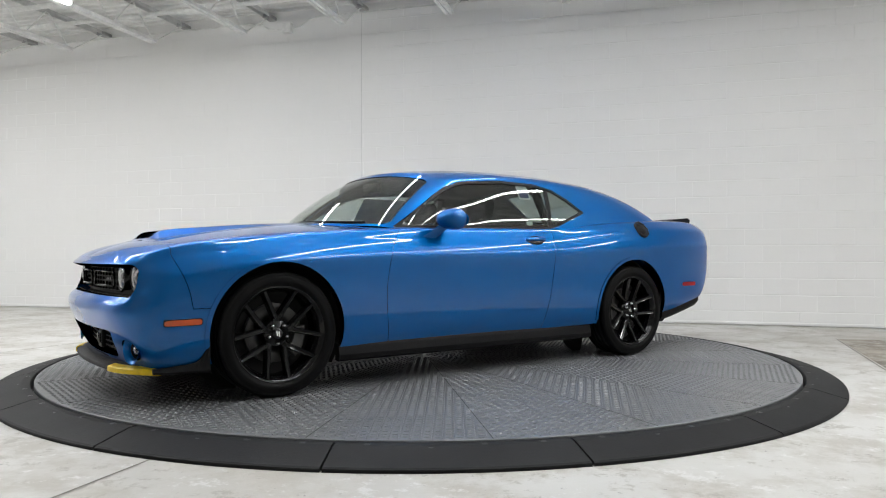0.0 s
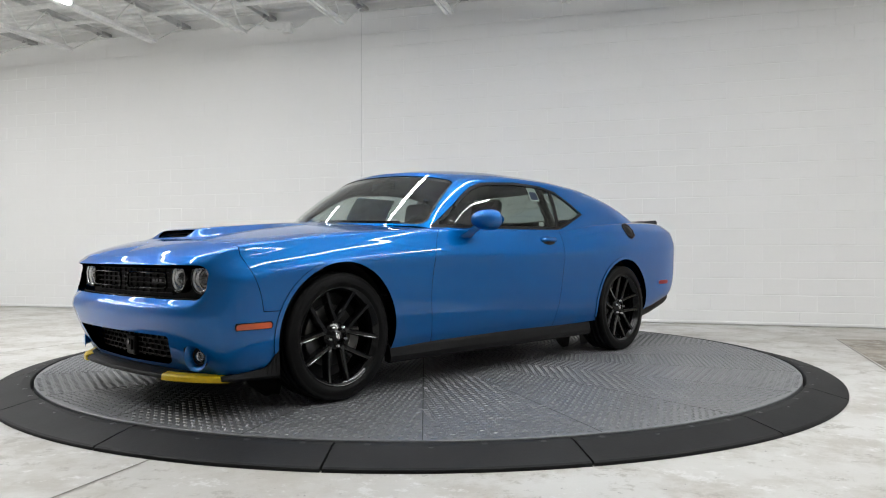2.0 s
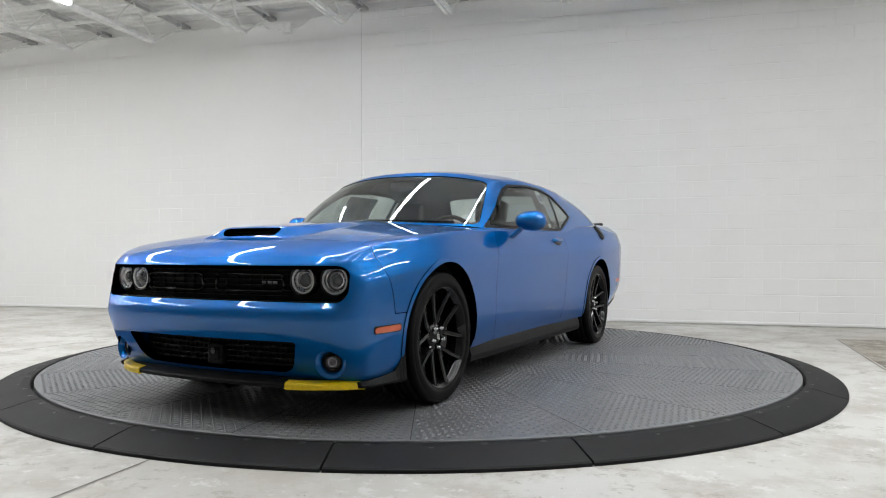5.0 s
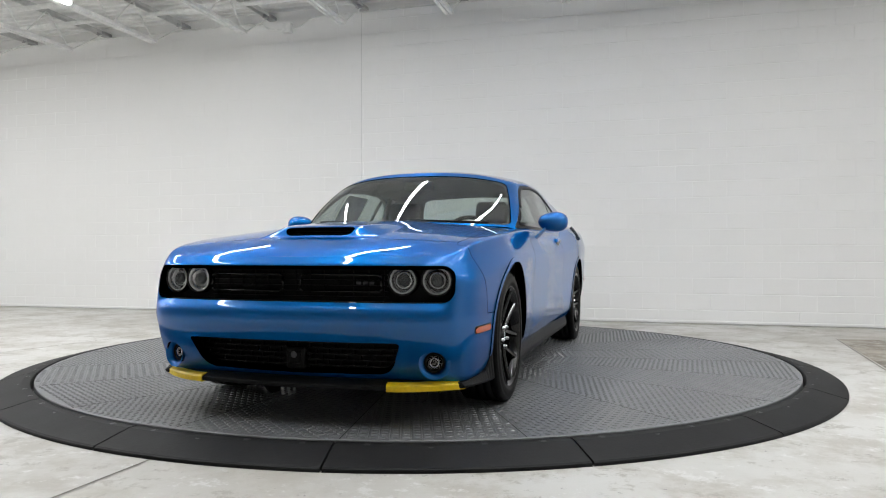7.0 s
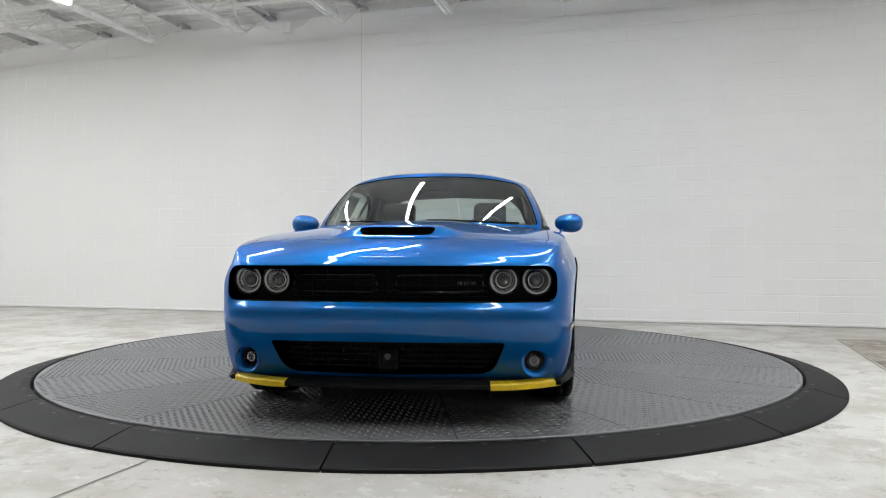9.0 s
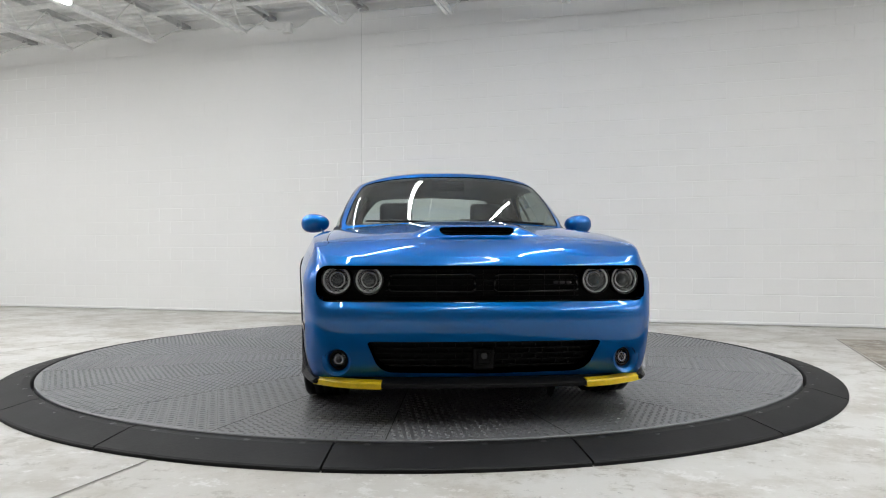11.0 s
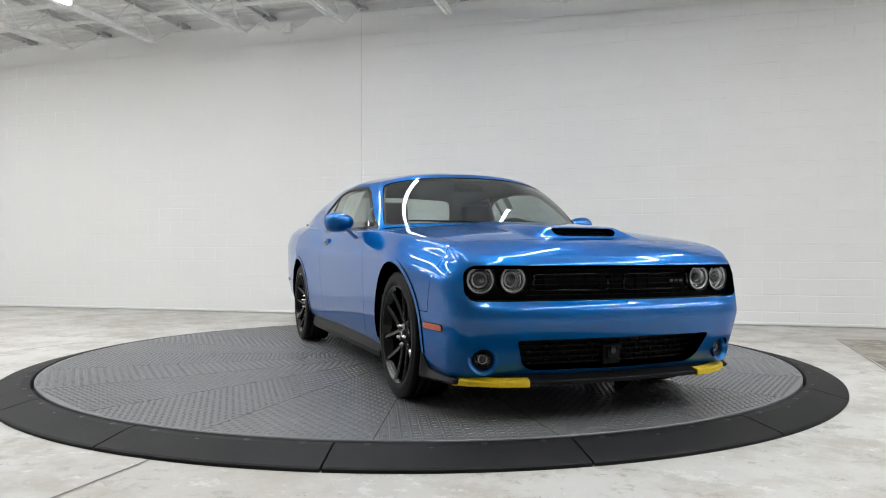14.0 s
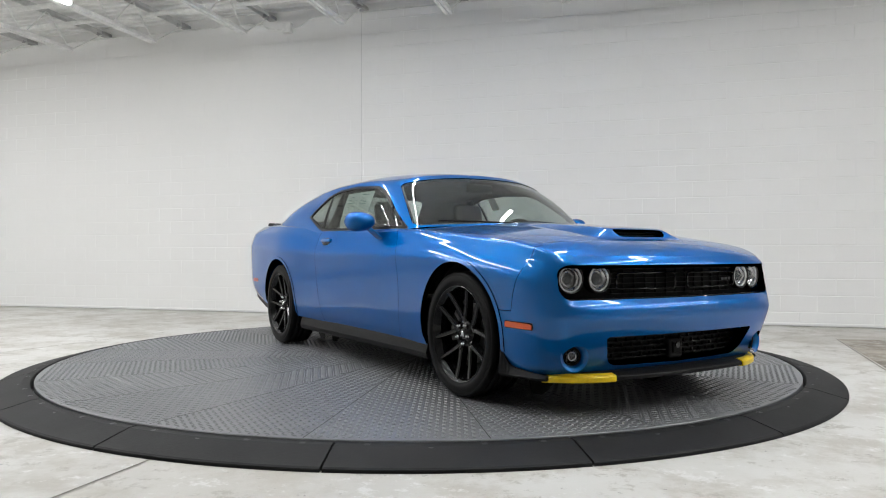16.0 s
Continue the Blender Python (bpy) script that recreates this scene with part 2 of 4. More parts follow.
# ---- roof steel and lights ----
def build_joist():
    j = empty("roof_joist")
    for name, z in (("top_chord", H_TOP - 0.075), ("bottom_chord", 3.865)):
        bm = bmesh.new()
        end = 0.0 if name == "top_chord" else -0.8
        for s in (-0.03, 0.03):
            box(bm, (s - 0.022, N0, z), (s + 0.022, end, z + 0.006))
            box(bm, (s - 0.004 - 0.018 * (1 if s < 0 else -1), N0, z + (0.006 if name == "bottom_chord" else -0.045)), (s + 0.004 - 0.018 * (1 if s < 0 else -1), end, z + (0.05 if name == "bottom_chord" else 0.0)))
        part(name, bm, STEEL_WHITE if name == "bottom_chord" else JOIST_SHADE, j)
    bm = bmesh.new()
    box(bm, (-0.06, -0.22, H_TOP - 0.13), (0.06, 0.0, H_TOP - 0.078), bevel=0.004, seg=1)
    part("seat", bm, STEEL_GREY, j)
    n, up = -0.1, True
    zt, zb = H_TOP - 0.08, 3.875
    first = True
    while n > N0 + 0.7:
        bm = bmesh.new()
        if up:
            rod(bm, (0, n, zt), (0, n - (0.72 if first else 0.42), zb), 0.011, 6)
            n -= 0.72 if first else 0.42
            first = False
        else:
            rod(bm, (0, n, zb), (0, n - 0.42, zt), 0.011, 6)
            n -= 0.42
        part("web_rod", bm, STEEL_WHITE, j)
        up = not up
    return tagged(j, "white painted open-web steel roof joist", "roof joist", "roof joists")


def build_strip(length):
    """LED strip light: its long axis along n, hung under the joists."""
    s = empty("strip_light")
    bm = bmesh.new()
    box(bm, (-0.026, 0, 0.02), (0.026, length, 0.06), bevel=0.006, seg=1)
    part("housing", bm, STEEL_WHITE, s)
    bm = bmesh.new()
    box(bm, (-0.04, 0.01, -0.03), (0.04, length - 0.01, 0.0195), bevel=0.02, seg=2)
    part("diffuser", bm, TUBE, s, "glowing white diffuser")
    for y in (0.5, length - 0.5):
        bm = bmesh.new()
        rod(bm, (0, y, 0.055), (0, y, H_TOP - 3.79), 0.006, 6)
        part("hanger", bm, STEEL_GREY, s)
    lamp = bpy.data.lights.new("strip_lamp", "AREA")
    lamp.shape, lamp.size, lamp.size_y = "RECTANGLE", 0.07, length - 0.1
    lamp.energy, lamp.color = STRIP_POWER, (0.955, 0.97, 0.985)
    ob = new("strip_lamp", lamp)
    ob.parent = s
    ob.location = (0, length / 2, -0.034)
    return tagged(s, "long white LED strip light hung under the roof", "strip light", "strip lights")


def build_roof_steel():
    j = build_joist()
    j.matrix_basis = ROOM @ pose(-9.79, 0, 0)
    for k in range(1, 15):
        copy_thing(j, ROOM @ pose(-9.79 + 1.484 * k, 0, 0))
    for n, r, z in ((-1.02, 0.03, 4.2), (-1.72, 0.035, 4.2)):
        bm = bmesh.new()
        rod(bm, (A0, n, z), (A1, n, z), r, 12)
        p = finish("pipe", bm, STEEL_WHITE, smooth=True)
        p.matrix_basis = ROOM
        tagged(p, "white painted steel pipe run under the roof", "pipe", "roof pipes")
    # conduit along the wall with a box
    cu = bpy.data.curves.new("conduit", "CURVE")
    cu.dimensions, cu.bevel_depth, cu.bevel_resolution = "3D", 0.014, 2
    sp = cu.splines.new("POLY")
    pts = [(A0, 4.28), (-2.72, 4.28), (-2.55, 4.25), (-2.4, 4.16), (-2.2, 4.15), (-2.0, 4.15), (-1.9, 4.18), (-1.75, 4.27), (-1.6, 4.29), (A1, 4.29)]
    sp.points.add(len(pts) - 1)
    for p, (a, z) in zip(sp.points, pts):
        p.co = (a, -0.03, z, 1)
    cu.materials.append(STEEL_WHITE)
    c = new("conduit", cu)
    c.matrix_basis = ROOM
    tagged(c, "thin white electrical conduit along the wall top", "conduit")
    b = empty("junction_box", ROOM @ pose(-2.1, -0.0125, 4.15))
    bm = bmesh.new()
    box(bm, (-0.07, -0.09, -0.075), (0.07, 0, 0.075), bevel=0.006, seg=2)
    part("body", bm, STEEL_WHITE, b)
    bm = bmesh.new()
    box(bm, (-0.062, -0.094, -0.067), (0.062, -0.0895, 0.067), bevel=0.002, seg=1)
    part("cover", bm, STEEL_WHITE, b)
    tagged(b, "white metal junction box on the block wall", "junction box")
    s = build_strip(5.0)
    s.matrix_basis = ROOM @ pose(-3.55, -7.67, 3.79)
    # strips k = -4 and -3 are added, out of view, to brighten the left wall
    for k in range(-4, 7):
        if k:
            copy_thing(s, ROOM @ pose(-3.55 + 2.1 * k, -7.67, 3.79))


# ---- turntable ----
R_DISC, R_IN, R_OUT = 2.772, 2.790, 3.029
SECTORS = 21


def build_disc():
    d = empty("turntable_disc")
    v, f = lathe([(0.0, -0.0035), (1.0, -0.0035), (2.0, -0.0035), (R_DISC - 0.004, -0.0035), (R_DISC, -0.0075), (R_DISC, -0.06), (0.0, -0.06)], 180)
    raw("plate", v, f, PLATE, d, smooth=False)
    # tread bars: short lens-shaped ribs, crosswise in turn, laid out sector by sector
    pitch = 0.034
    vs, fs = [], []
    step = 2 * math.pi / SECTORS
    for s in range(SECTORS):
        mid = math.radians(62.0) + (s + 0.5) * step
        half = step / 2
        turn = mid + (0.0 if s % 2 else math.pi / 4)
        ca, sa = math.cos(turn), math.sin(turn)
        lim = int(R_DISC / pitch) + 1
        for i in range(-lim, lim + 1):
            for k in range(-lim, lim + 1):
                x0, y0 = i * pitch, k * pitch
                x, y = ca * x0 - sa * y0, sa * x0 + ca * y0
                r = math.hypot(x, y)
                if not 0.05 < r < R_DISC - 0.02:
                    continue
                da = (math.atan2(y, x) - mid + math.pi) % (2 * math.pi) - math.pi
                if abs(da) > half - 0.009 / r:
                    continue
                b = turn + (math.pi / 4 if (i + k) % 2 else -math.pi / 4)
                ux, uy = math.cos(b) * 0.0165, math.sin(b) * 0.0165
                wx, wy = -math.sin(b) * 0.0052, math.cos(b) * 0.0052
                n0 = len(vs)
                z0, z1 = -0.004, 0.0002
                vs += [(x - ux, y - uy, z0), (x + wx, y + wy, z0), (x + ux, y + uy, z0), (x - wx, y - wy, z0), (x - 0.5 * ux, y - 0.5 * uy, z1), (x + 0.5 * ux, y + 0.5 * uy, z1)]
                fs += [(n0, n0 + 3, n0 + 4), (n0, n0 + 4, n0 + 1), (n0 + 1, n0 + 4, n0 + 5), (n0 + 1, n0 + 5, n0 + 2), (n0 + 2, n0 + 5, n0 + 3), (n0 + 3, n0 + 5, n0 + 4)]
    tagged(raw("tread_pattern", vs, fs, PLATE, d), kind="stuff")
    for s in range(SECTORS):
        a = math.radians(62.0) + s * step
        bm = bmesh.new()
        m = Matrix.Rotation(a, 4, "Z")
        box(bm, (0.25, -0.002, -0.0034), (R_DISC - 0.01, 0.002, -0.0026), m)
        part("seam", bm, DARK, d)
    tagged(d, "round grey tread-plate turntable disc under the car", "turntable")
    return d


def build_ring():
    ring = empty("turntable_ring")
    n = 17
    step = 2 * math.pi / n
    prof = [(R_IN, FLOOR_Z), (R_IN, -0.012), (R_IN + 0.006, -0.006), (R_IN + 0.05, -0.008), (R_OUT - 0.012, -0.05), (R_OUT - 0.002, -0.056), (R_OUT, -0.062), (R_OUT, FLOOR_Z)]
    gap = 0.0016
    v, f, k, m = [], [], len(prof), 14
    for i in range(m + 1):
        a = gap + (step - 2 * gap) * i / m
        v += [(r * math.cos(a), r * math.sin(a), z) for r, z in prof]
    for i in range(m):
        for p in range(k - 1):
            f.append((i * k + p, (i + 1) * k + p, (i + 1) * k + p + 1, i * k + p + 1))
    f += [tuple(range(k)), tuple(m * k + p for p in reversed(range(k)))]
    me = bpy.data.meshes.new("segment")
    me.from_pydata(v, [], f)
    me.materials.append(RUBBER)
    bv, bf = lathe([(0.0, 0.004), (0.012, 0.004), (0.015, 0.002), (0.016, -0.003), (0.018, -0.003), (0.019, 0.0015), (0.022, 0.0015), (0.0225, -0.004)], 16)
    bolt = bpy.data.meshes.new("bolt")
    bolt.from_pydata(bv, [], bf)
    bolt.materials.append(BOLT)
    for s in range(n):
        seg = new("segment", me)
        seg.parent = ring
        seg.rotation_euler[2] = math.radians(-97.85) + s * step
        for q, r in ((0.14, 2.832), (0.40, 2.85), (0.62, 2.832), (0.87, 2.832)):
            b = new("bolt", bolt)
            b.parent = seg
            a = step * q
            b.location = (r * math.cos(a), r * math.sin(a), -0.0125 - (r - 2.84) * 0.21)
            b.rotation_euler = (0, 0.2, a)
    # near-black lining put in to darken the gap between disc and ring
    v, f = lathe([(R_DISC + 0.003, FLOOR_Z + 0.001), (R_IN - 0.002, FLOOR_Z + 0.001), (R_IN - 0.002, -0.02)], 120)
    raw("gap_lining", v, f, DARK, ring)
    tagged(ring, "black rubber ramp ring of bolted segments round the turntable", "turntable ring")
    return ring


# ---- car: materials ----
def paint_mat():
    m, nt, b = mat("blue metallic paint")
    n = tex(nt, "Noise", 900, 2)
    link(nt, ramp(nt, n.outputs[0], [(0.35, (0.0005, 0.108, 0.355)), (0.65, (0.0008, 0.134, 0.44))]), b.inputs["Base Color"])
    b.inputs["Metallic"].default_value = 0.68
    b.inputs["Roughness"].default_value = 0.37
    b.inputs["Specular IOR Level"].default_value = 0.0
    b.inputs["Specular Tint"].default_value = (0.15, 0.5, 1.0, 1)
    b.inputs["Coat Weight"].default_value = 1.0
    b.inputs["Coat Roughness"].default_value = 0.0
    b.inputs["Coat IOR"].default_value = 1.5
    return m


def glass_mat(name, tint, ior=1.45):
    m, nt, b = mat(name)
    nt.nodes.remove(b)
    tr = nt.nodes.new("ShaderNodeBsdfTransparent")
    tr.inputs[0].default_value = (*tint, 1)
    gl = nt.nodes.new("ShaderNodeBsdfGlossy")
    gl.inputs["Color"].default_value = (0.95, 0.97, 0.96, 1)
    gl.inputs["Roughness"].default_value = 0.005
    lw = nt.nodes.new("ShaderNodeLayerWeight")
    lw.inputs["Blend"].default_value = 0.5
    pw = nt.nodes.new("ShaderNodeMath")
    pw.operation = "POWER"
    pw.inputs[1].default_value = 4.0
    fr = nt.nodes.new("ShaderNodeMath")
    fr.operation = "MULTIPLY_ADD"
    f0 = 2.2 * ((ior - 1) / (ior + 1)) ** 2
    fr.inputs[1].default_value = 0.9 - f0
    fr.inputs[2].default_value = f0
    link(nt, lw.outputs["Facing"], pw.inputs[0])
    link(nt, pw.outputs[0], fr.inputs[0])
    mx = nt.nodes.new("ShaderNodeMixShader")
    link(nt, fr.outputs[0], mx.inputs[0])
    link(nt, tr.outputs[0], mx.inputs[1])
    link(nt, gl.outputs[0], mx.inputs[2])
    link(nt, mx.outputs[0], nt.nodes["Material Output"].inputs[0])
    return m


PAINT = paint_mat()
GLASS_WS = glass_mat("clear windscreen glass", (0.84, 0.90, 0.87), 1.52)
GLASS_REAR = glass_mat("tinted rear glass", (0.60, 0.67, 0.64))
GLASS_SIDE = glass_mat("tinted side glass", (0.47, 0.53, 0.505))
LENS = glass_mat("lamp lens glass", (0.97, 0.98, 0.99), 1.36)
GLOSS_BLACK = simple("gloss black paint", (0.005, 0.005, 0.0055), 0.16, spec=0.4)
RIM_BLACK = simple("gloss black wheel paint", (0.004, 0.004, 0.0044), 0.08, spec=0.4)
PLASTIC = simple("matt black plastic", (0.006, 0.006, 0.0065), 0.5, grain=0.15, gscale=300, spec=0.16)
TRIM = simple("black window trim", (0.006, 0.006, 0.006), 0.4, spec=0.2)
TYRE = rubber_mat("tyre rubber", (0.003, 0.003, 0.003), (0.007, 0.007, 0.007), 0.5, 0.12)
CHROME = simple("bright lamp reflector", (0.75, 0.76, 0.78), 0.15, 1.0)
NUT = simple("chromed wheel nut", (0.75, 0.75, 0.76), 0.12, 1.0)
DISC = simple("cast brake disc", (0.09, 0.088, 0.085), 0.4, 0.8)
YELLOW = simple("yellow plastic cover", (0.90, 0.62, 0.0), 0.4, grain=0.1, gscale=200)
AMBER = simple("amber marker lens", (0.58, 0.075, 0.0), 0.2, coat=1.0)
RED = simple("red marker lens", (0.30, 0.004, 0.008), 0.3, spec=0.2)
CLOTH = simple("black seat cloth", (0.02, 0.02, 0.021), 0.85, grain=0.3, gscale=400)
PAPER = simple("white window sheet", (0.86, 0.88, 0.85), 0.7)
INK = simple("grey green print", (0.25, 0.38, 0.33), 0.7)
INK_BLUE = simple("blue print", (0.05, 0.07, 0.2), 0.7)


# ---- car: skin tools ----
def curve(*pts):
    """Smooth function through (x, value) pairs that never overshoots."""
    xs, ys = (np.array(v, float) for v in zip(*sorted(pts)))
    h, d = np.diff(xs), np.diff(ys) / np.diff(xs)
    m = np.zeros(len(xs))
    m[0], m[-1] = d[0], d[-1]
    for i in range(1, len(xs) - 1):
        if d[i - 1] * d[i] > 0:
            w1, w2 = 2 * h[i] + h[i - 1], h[i] + 2 * h[i - 1]
            m[i] = (w1 + w2) / (w1 / d[i - 1] + w2 / d[i])

    def f(x):
        x = np.clip(np.asarray(x, float), xs[0], xs[-1])
        i = np.clip(np.searchsorted(xs, x) - 1, 0, len(h) - 1)
        t = (x - xs[i]) / h[i]
        return (1 + 2 * t) * (1 - t) ** 2 * ys[i] + t * (1 - t) ** 2 * h[i] * m[i] + t * t * (3 - 2 * t) * ys[i + 1] + t * t * (t - 1) * h[i] * m[i + 1]

    return f


def smooth_step(a, b, x):
    t = np.clip((x - a) / (b - a), 0, 1)
    return t * t * (3 - 2 * t)


def blur(G, axis, sigma, pad="reflect", flip_y=False):
    """Gaussian fairing of a grid of points along one axis."""
    r = int(3 * sigma + 1)
    k = np.exp(-0.5 * (np.arange(-r, r + 1) / sigma) ** 2)
    k /= k.sum()
    G = np.moveaxis(G, axis, 0)
    if pad == "mirror":
        lo, hi = G[1:r + 1][::-1].copy(), G[-r - 1:-1][::-1].copy()
        lo[..., 1] *= -1
        hi[..., 1] *= -1
    else:
        lo, hi = 2 * G[:1] - G[1:r + 1][::-1], 2 * G[-1:] - G[-r - 1:-1][::-1]
    P = np.concatenate([lo, G, hi])
    out = sum(w * P[i:i + len(G)] for i, w in enumerate(k))
    return np.moveaxis(out, 0, axis)


def grid_skin(G, attrs):
    """Skin (points, normals, attributes, triangles) of both halves from the grid of the left half."""
    du = np.gradient(G, axis=0)
    dv = np.gradient(G, axis=1)
    N = np.cross(du, dv)
    N /= np.linalg.norm(N, axis=2, keepdims=True) + 1e-12
    flip = np.sign((N[..., 1] * G[..., 1]).sum())
    N *= flip
    near = np.abs(G[..., 1]) < 1e-5
    N[near, 1] = 0
    a, b = G.shape[:2]
    i = np.arange(a * b).reshape(a, b)
    q = np.stack([i[:-1, :-1], i[1:, :-1], i[1:, 1:], i[:-1, 1:]], -1).reshape(-1, 4)
    T = np.concatenate([q[:, [0, 1, 2]], q[:, [0, 2, 3]]])
    if flip < 0:
        T = T[:, ::-1]
    V, N, A = G.reshape(-1, 3), N.reshape(-1, 3), attrs.reshape(a * b, -1)
    s = np.array([1, -1, 1])
    return (np.concatenate([V, V * s]), np.concatenate([N, N * s]), np.concatenate([A, A]), np.concatenate([T, T[:, ::-1] + len(V)]))


def clip(M, f):
    """The part of a skin on which f is positive, cut exactly along f = 0."""
    V, N, A, T = M
    f = np.where(np.abs(f) < 1e-7, 1e-7, f)
    k = (f > 0)[T].sum(1)
    tris = [T[k == 3]]
    base, cache, pairs, extra = len(V), {}, [], []
    for tri in T[(k == 1) | (k == 2)].tolist():
        poly = []
        for a, b in zip(tri, tri[1:] + tri[:1]):
            if f[a] > 0:
                poly.append(a)
            if (f[a] > 0) != (f[b] > 0):
                key = (a, b) if a < b else (b, a)
                if key not in cache:
                    cache[key] = base + len(pairs)
                    pairs.append(key)
                poly.append(cache[key])
        extra += [(poly[0], poly[i], poly[i + 1]) for i in range(1, len(poly) - 1)]
    if pairs:
        p = np.array(pairs)
        t = (f[p[:, 0]] / (f[p[:, 0]] - f[p[:, 1]]))[:, None]
        V = np.concatenate([V, V[p[:, 0]] * (1 - t) + V[p[:, 1]] * t])
        n = N[p[:, 0]] * (1 - t) + N[p[:, 1]] * t
        N = np.concatenate([N, n / np.linalg.norm(n, axis=1, keepdims=True)])
        A = np.concatenate([A, A[p[:, 0]] * (1 - t) + A[p[:, 1]] * t])
        tris.append(np.array(extra))
    T = np.concatenate(tris)
    used = np.unique(T)
    back = np.zeros(len(V), int)
    back[used] = np.arange(len(used))
    return V[used], N[used], A[used], back[T]


def sd_poly(x, y, pts):
    """Signed distance to a closed outline, negative inside."""
    d = np.full(np.shape(x), 1e9)
    inside = np.zeros(np.shape(x), bool)
    for (ax, ay), (bx, by) in zip(pts, pts[1:] + pts[:1]):
        ex, ey = bx - ax, by - ay
        t = np.clip(((x - ax) * ex + (y - ay) * ey) / (ex * ex + ey * ey), 0, 1)
        d = np.minimum(d, np.hypot(x - ax - t * ex, y - ay - t * ey))
        c = ((ay > y) != (by > y)) & (x < (bx - ax) * (y - ay) / ((by - ay) or 1e-12) + ax)
        inside ^= c
    return np.where(inside, -d, d)


def sd_box(x, y, cx, cy, hx, hy, r):
    qx, qy = np.abs(x - cx) - hx + r, np.abs(y - cy) - hy + r
    return np.hypot(np.maximum(qx, 0), np.maximum(qy, 0)) + np.minimum(np.maximum(qx, qy), 0) - r


def skin_part(name, M, material, parent, label="", flange=0.014, lift=0.0):
    """One panel with turned-in edges and the fair skin's own normals."""
    V, N, A, T = M
    V = V + N * lift
    n = len(V)
    e = np.concatenate([T[:, [0, 1]], T[:, [1, 2]], T[:, [2, 0]]])
    key = np.sort(e, 1)
    u, inv, cnt = np.unique(key[:, 0] * (n + 1) + key[:, 1], return_inverse=True, return_counts=True)
    rim = e[cnt[inv] == 1]
    rim = rim[~((np.abs(V[rim[:, 0], 1]) < 1e-4) & (np.abs(V[rim[:, 1], 1]) < 1e-4))]
    faces = T.tolist()
    verts = V
    normals = N
    if flange and len(rim):
        a, b = V[rim[:, 0]], V[rim[:, 1]]
        a2, b2 = a - N[rim[:, 0]] * flange, b - N[rim[:, 1]] * flange
        fn = np.cross(b - a, a2 - a)
        fn /= np.linalg.norm(fn, axis=1, keepdims=True) + 1e-12
        verts = np.concatenate([V, a, b, b2, a2])
        normals = np.concatenate([N, fn, fn, fn, fn])
        m = len(rim)
        i = np.arange(m)
        faces += np.stack([n + i + m, n + i, n + i + 3 * m, n + i + 2 * m], 1).tolist()
    me = bpy.data.meshes.new(name)
    me.from_pydata(verts.tolist(), [], faces)
    me.materials.append(material)
    me.polygons.foreach_set("use_smooth", [True] * len(me.polygons))
    me.update()
    me.normals_split_custom_set_from_vertices(normals.tolist())
    ob = new(name, me)
    ob.parent = parent
    if label:
        tagged(ob, label)
    return ob


# ---- car: fair lower body, hood and deck ----
WHEEL_X, WHEEL_Z, ARCH_R = 1.477, 0.362, 0.398
REAR_X = -1.496
W3 = curve((-2.72, 0.83), (-2.5, 0.915), (-2.2, 0.95), (-1.8, 0.965), (-1.5, 0.972), (-1.2, 0.960), (-0.7, 0.935), (0, 0.926), (0.7, 0.926), (1.2, 0.938), (1.5, 0.946), (1.75, 0.925), (1.95, 0.897), (2.1, 0.877), (2.3, 0.85))
Z0 = curve((-2.7, 0.47), (-2.3, 0.40), (-1.95, 0.33), (-1, 0.270), (1.05, 0.254), (1.8, 0.22), (2.1, 0.205), (2.4, 0.205))
Z3 = curve((-2.7, 0.70), (-2.0, 0.66), (-1.0, 0.63), (1.2, 0.62), (1.7, 0.58), (2.1, 0.50), (2.4, 0.50))
Z6 = curve((-2.7, 1.05), (-2.4, 1.09), (-2.0, 1.085), (-1.5, 1.062), (-1.1, 1.035), (-0.7, 0.997), (0, 0.975), (0.65, 0.966), (1.0, 0.950), (1.3, 0.930), (1.6, 0.903), (1.9, 0.872), (2.05, 0.848), (2.2, 0.806), (2.4, 0.787))
D6 = curve((-2.6, 0.14), (-2, 0.13), (-1.5, 0.105), (-1, 0.10), (-0.5, 0.075), (0.7, 0.070), (1.3, 0.075), (1.7, 0.072), (2.1, 0.062))
XF = (2.235, 2.262, 2.316, 2.370, 2.328, 2.347, 2.305)
XR = (-2.53, -2.63, -2.76, -2.825, -2.825, -2.78, -2.72)
LEVEL = (0.0, 0.16, 0.52, 1.0, 0.5, 0.82, 1.0)
TUCK = (0.050, 0.030, 0.012, 0.006, 0.0, 0.044, 0.0)
ZTOP = curve((-2.78, 1.05), (-2.70, 1.075), (-2.4, 1.115), (-2, 1.12), (-1.5, 1.10), (-0.5, 1.0), (0.7, 1.0), (0.99, 1.008), (1.3, 0.990), (1.6, 0.960), (1.9, 0.917), (2.05, 0.886), (2.18, 0.848), (2.25, 0.820), (2.305, 0.788))
BULGE = curve((0.95, 0.004), (1.3, 0.016), (1.65, 0.026), (1.85, 0.037), (1.92, 0.041), (1.95, 0.039), (1.97, 0.032), (2.01, 0.004), (2.04, 0.0))


def front_drop(y):
    return 0.11 * y ** 2 + 0.5 * np.maximum(0, np.abs(y) - 0.55) ** 2


